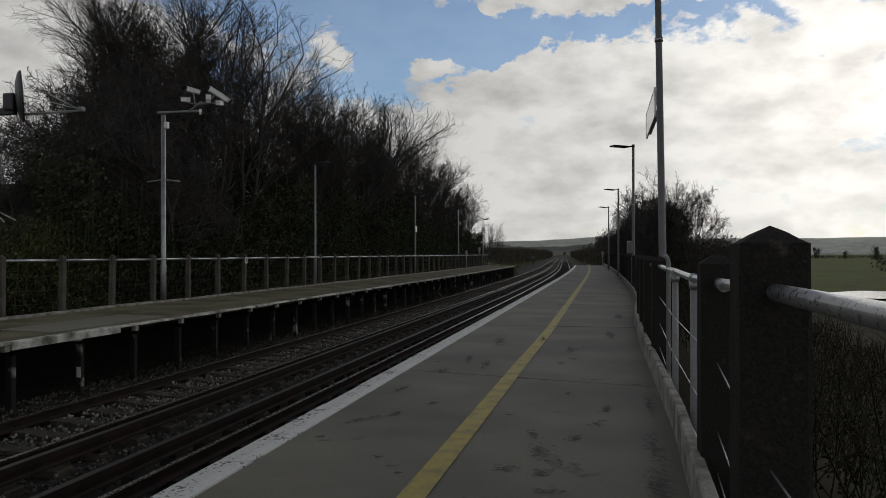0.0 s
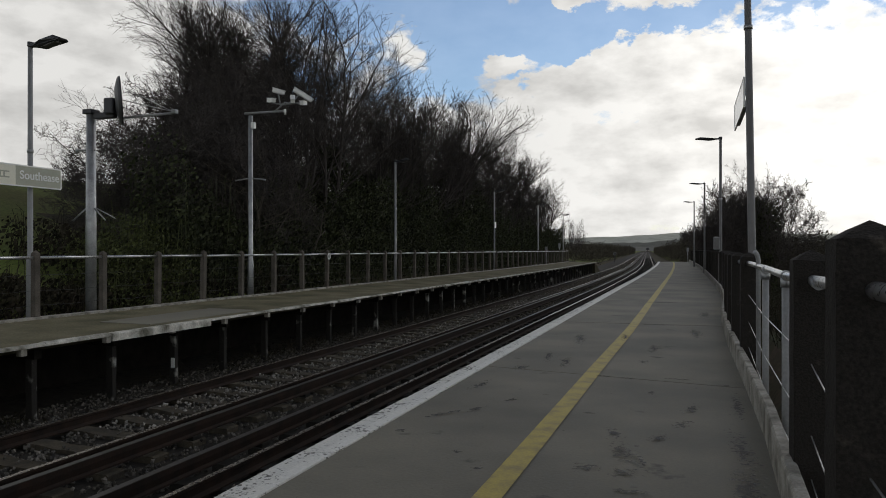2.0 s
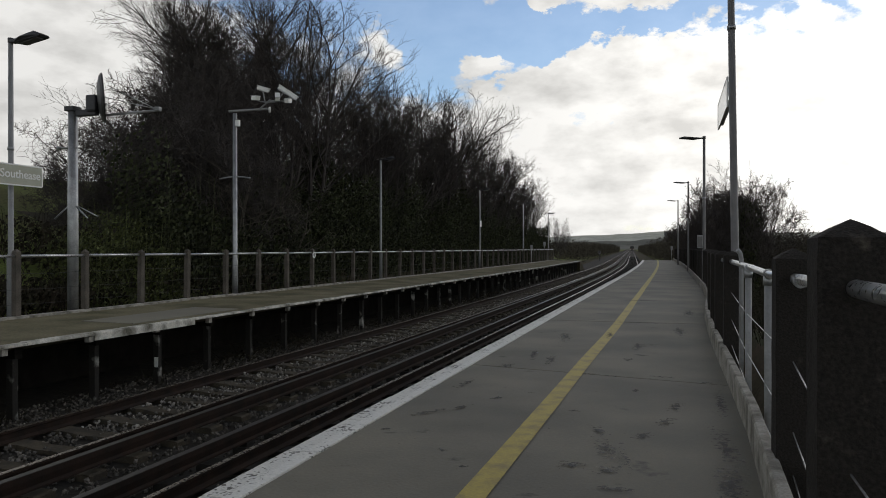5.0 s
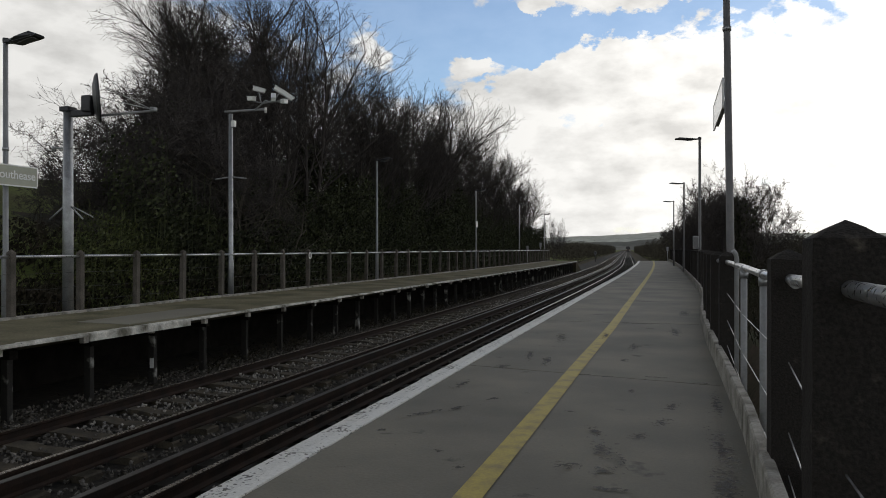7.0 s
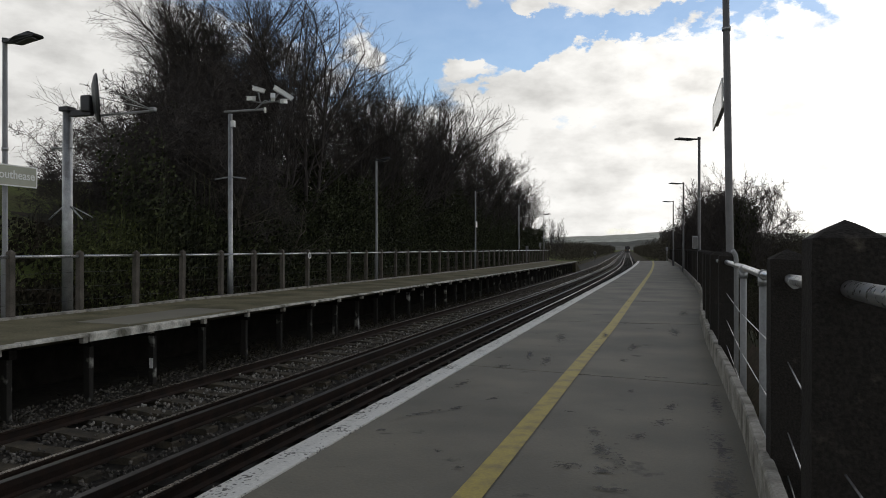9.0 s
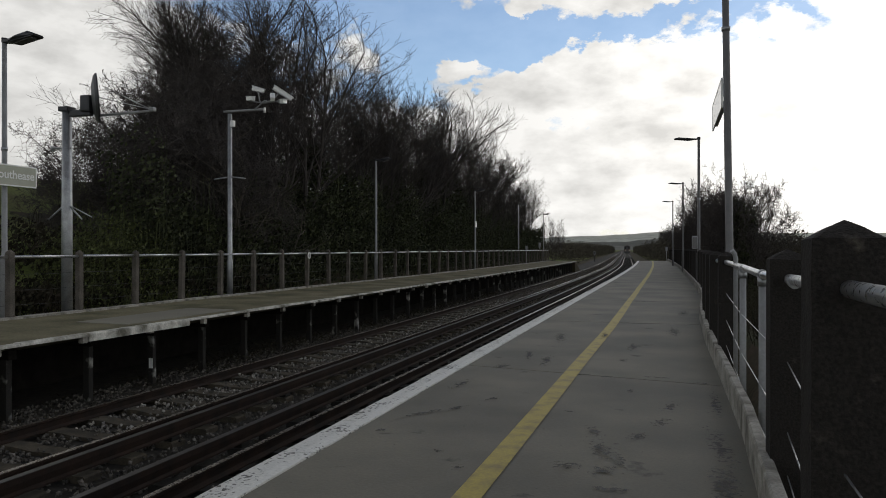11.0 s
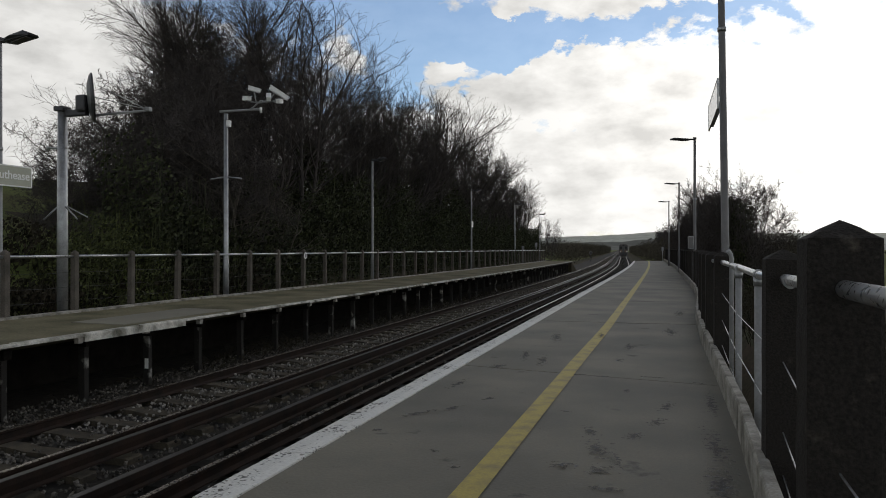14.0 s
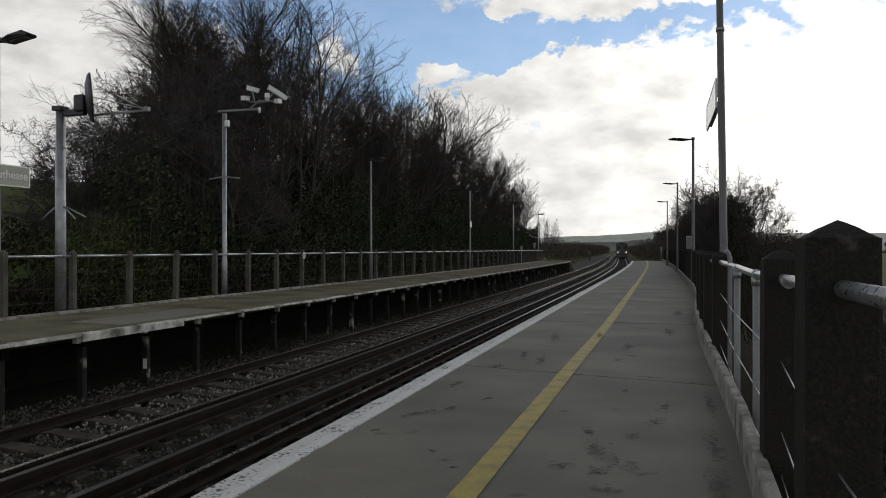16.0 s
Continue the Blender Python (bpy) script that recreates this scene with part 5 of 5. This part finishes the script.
def far_hedge(name, s0, s1, p, h, label, seed, count, size=0.5, wide=2.0):
    rnd = random.Random(seed)
    st = Sticks()
    for _ in range(count):
        s = rnd.uniform(s0, s1)
        hh = h * (0.75 + 0.5 * noise.noise((s * 0.06, seed, 0)) + 0.3 * noise.noise((s * 0.3, seed, 3)))
        v = line(s, p + rnd.uniform(-wide, wide))
        z = -1.3 + hh * rnd.random() ** 0.6
        if rnd.random() < 0.35:
            a = Vector((v.x, v.y, z))
            st.bar([a, a + Vector((rnd.gauss(0, 0.9), rnd.gauss(0, 0.9), 1.6)) * size * 2.2], size * 0.07, size * 0.04, 3)
        else:
            st.leaf(Vector((v.x, v.y, z)), size * rnd.uniform(0.4, 1.1), rnd)
    return tagged(new(name, st.data(name, FARHEDGE)), label, "hedge", kind="stuff")


far_hedge("lineside_trees_west", 110, 480, -15, 4.3, "dark bare trees lining the railway cutting", 81, 34000, 0.2, 4)
far_hedge("lineside_trees_east", 92, 520, 2.6, 4.2, "dark bare trees lining the railway", 82, 30000, 0.19, 2.5)
far_hedge("boundary_hedge", 30, 80, 5.6, 3.3, "dark hedge beyond the near fence", 84, 26000, 0.085, 1.2)
far_hedge("field_hedge", 106, 111, 72, 2.0, "dark clipped hedge across the field", 83, 6000, 0.22, 34)
far_hedge("distant_hedgerow", 424, 430, 150, 2.0, "thin hedgerow at the far side of the field", 85, 3000, 0.5, 110)


def field_tree(s, p, h, seed):
    w, f = grow(seed, h, 0.5 if seed == 96 else 0.6, (0, 0), stems=4 if seed == 96 else 3, twigs=1.0, depth=4 if seed == 96 else 3, first=0.25)
    t = thing("field_tree", at(s, p, ground_height(s, p), seed), "small rounded bare tree out in the fields", "tree", "field trees")
    part("trunk", w.data("trunk", BARK), None, t)
    part("crown", f.data("crown", BARK), None, t)
    if seed == 96:
        t.scale = (0.5, 0.5, 0.9)
    else:
        part("foliage", ivy_cloak(seed, h * 0.85, h * 0.32, 900, 0.2 * h / 5).data("foliage", FARHEDGE), None, t)


for a in ((62, 6.8, 4.6, 91), (66, 10.5, 3.9, 92), (104, -13.8, 5.6, 96), (430, 132, 6.5, 93), (428, 146, 4.5, 94), (424, 160, 7, 95), (421, 185, 6, 97)):
    field_tree(*a)
bm = bmesh.new()
vs = [(13, 50), (16, 48), (20, 51), (23, 57), (18, 58), (14, 54)]
bm.faces.new([bm.verts.new((x, y, -1.38)) for x, y in vs])
ob = tagged(new("flood_water", mesh("flood_water", bm, WATER)), "pale flood water lying in the field", "water", kind="structure")
# ---- the train that comes up the near track ----
def build_train():
    t = thing("train", at(178, (B1 + B2) / 2, RAIL_Z), "dark-fronted passenger train with lit headlamps approaching", "train")

    def body_outline(k=1.0, dz=0.0):
        pts = [(-1.38, 1.0), (-1.41, 1.6), (-1.41, 2.4), (-1.39, 3.2), (-1.3, 3.52), (-0.9, 3.72), (0, 3.8)]
        pts = pts + [(-x, z) for x, z in pts[-2::-1]]
        return [(x * k, z if z < 3 else z + dz) for x, z in pts]

    for i in range(3):
        y0 = i * 20.4
        bm = bmesh.new()
        loops = []
        for y, k, dz in ((y0 + (0.0 if i else 0.0), 0.985 if i == 0 else 1, -0.03), (y0 + 0.35, 1, 0), (y0 + 19.9, 1, 0)):
            loops.append([bm.verts.new((x, y, z)) for x, z in body_outline(k, dz)])
        n = len(loops[0])
        for a, b in zip(loops, loops[1:]):
            for j in range(n):
                bm.faces.new((a[j], a[(j + 1) % n], b[(j + 1) % n], b[j]))
        bm.faces.new(loops[0][::-1])
        bm.faces.new(loops[-1])
        part("carriage_body", bm, TRAIN_SIDE, t, "dark green and white painted body")
        for y in (y0 + 3.0, y0 + 16.8):
            bm = bmesh.new()
            box(bm, -1.15, 1.15, y - 1.5, y + 1.5, 0.3, 0.95, 0.05)
            bogie = part("bogie", bm, DARK_STEEL, t)
            for d in (-1.1, 1.1):
                bm = bmesh.new()
                tube(bm, [(-0.78, y + d, 0.46), (-0.66, y + d, 0.46)], 0.45, 18)
                tube(bm, [(0.66, y + d, 0.46), (0.78, y + d, 0.46)], 0.45, 18)
                tube(bm, [(-0.7, y + d, 0.46), (0.7, y + d, 0.46)], 0.08, 8)
                part("wheelset", bm, RAIL_RUST, bogie)
        for j in range(8):
            for k in (-1, 1):
                bm = bmesh.new()
                box(bm, min(k * 1.385, k * 1.41), max(k * 1.385, k * 1.41), y0 + 1.8 + j * 2.2, y0 + 3.3 + j * 2.2, 1.95, 2.75, 0.01)
                part("window", bm, TRAIN_GLASS, t, "dark tinted window")
    bm = bmesh.new()
    box(bm, -1.2, 1.2, -0.05, 0.03, 1.1, 1.95, 0.03)
    part("yellow_panel", bm, TRAIN_YELLOW, t, "dirty yellow warning panel")
    for x0, x1 in ((-1.15, -0.45), (0.45, 1.15)):
        bm = bmesh.new()
        box(bm, x0, x1, -0.06, 0.03, 2.05, 2.95, 0.03)
        part("windscreen", bm, TRAIN_GLASS, t, "dark cab window")
    bm = bmesh.new()
    box(bm, -0.36, 0.36, -0.12, 0.03, 1.1, 3.1, 0.03)
    part("gangway_door", bm, DARK_STEEL, t, "dark corridor door")
    bm = bmesh.new()
    box(bm, -0.3, 0.3, -0.08, 0.03, 3.2, 3.45, 0.02)
    part("destination_panel", bm, TRAIN_GLASS, t)
    for k in (-1, 1):
        bm = bmesh.new()
        tube(bm, [(k * 0.98, -0.1, 1.42), (k * 0.98, 0.0, 1.42)], 0.14 if k > 0 else 0.11, 16)
        part("headlamp", bm, HEADLAMP, t, "bright lit headlamp")
    bm = bmesh.new()
    box(bm, -1.3, 1.3, -0.05, 0.4, 0.22, 1.0, 0.04)
    part("valance", bm, DARK_STEEL, t, "dark coupling valance")
    bm = bmesh.new()
    tube(bm, [(0, 0.2, 0.95), (0, -0.4, 0.95)], 0.14, 12)
    part("coupler", bm, DARK_STEEL, t)
    return t


TRAIN_SIDE = material("train_paint", (0.035, 0.03, 0.03), 0.5, vary=0.1, scale=1, fine=20, bump=0.02)
TRAIN_YELLOW = material("dirty_yellow_paint", (0.11, 0.06, 0.035), 0.5, vary=0.15, scale=2, fine=20, bump=0.02)
TRAIN_GLASS = material("tinted_glass", (0.02, 0.022, 0.025), 0.08, vary=0.05, bump=0.0)
HEADLAMP = glow("headlamp_glow", (1.0, 0.98, 0.92), 2.0)
train = build_train()


def motions():
    mid = (B1 + B2) / 2
    walk(train, [(t, at(178 + 35.0 * (16 - t), mid, RAIL_Z)) for t in (0, 4, 8, 12, 16)])
    # the cloud drifts slowly to the left and sinks a little
    walk(clouds, [(t, pose(0, 0, 0, 0, 0, 0.24 * (t - 8)) @ pose(0, 0, 0, -0.045 * (t - 8), 0, 0)) for t in (0, 8, 16)])


motions()
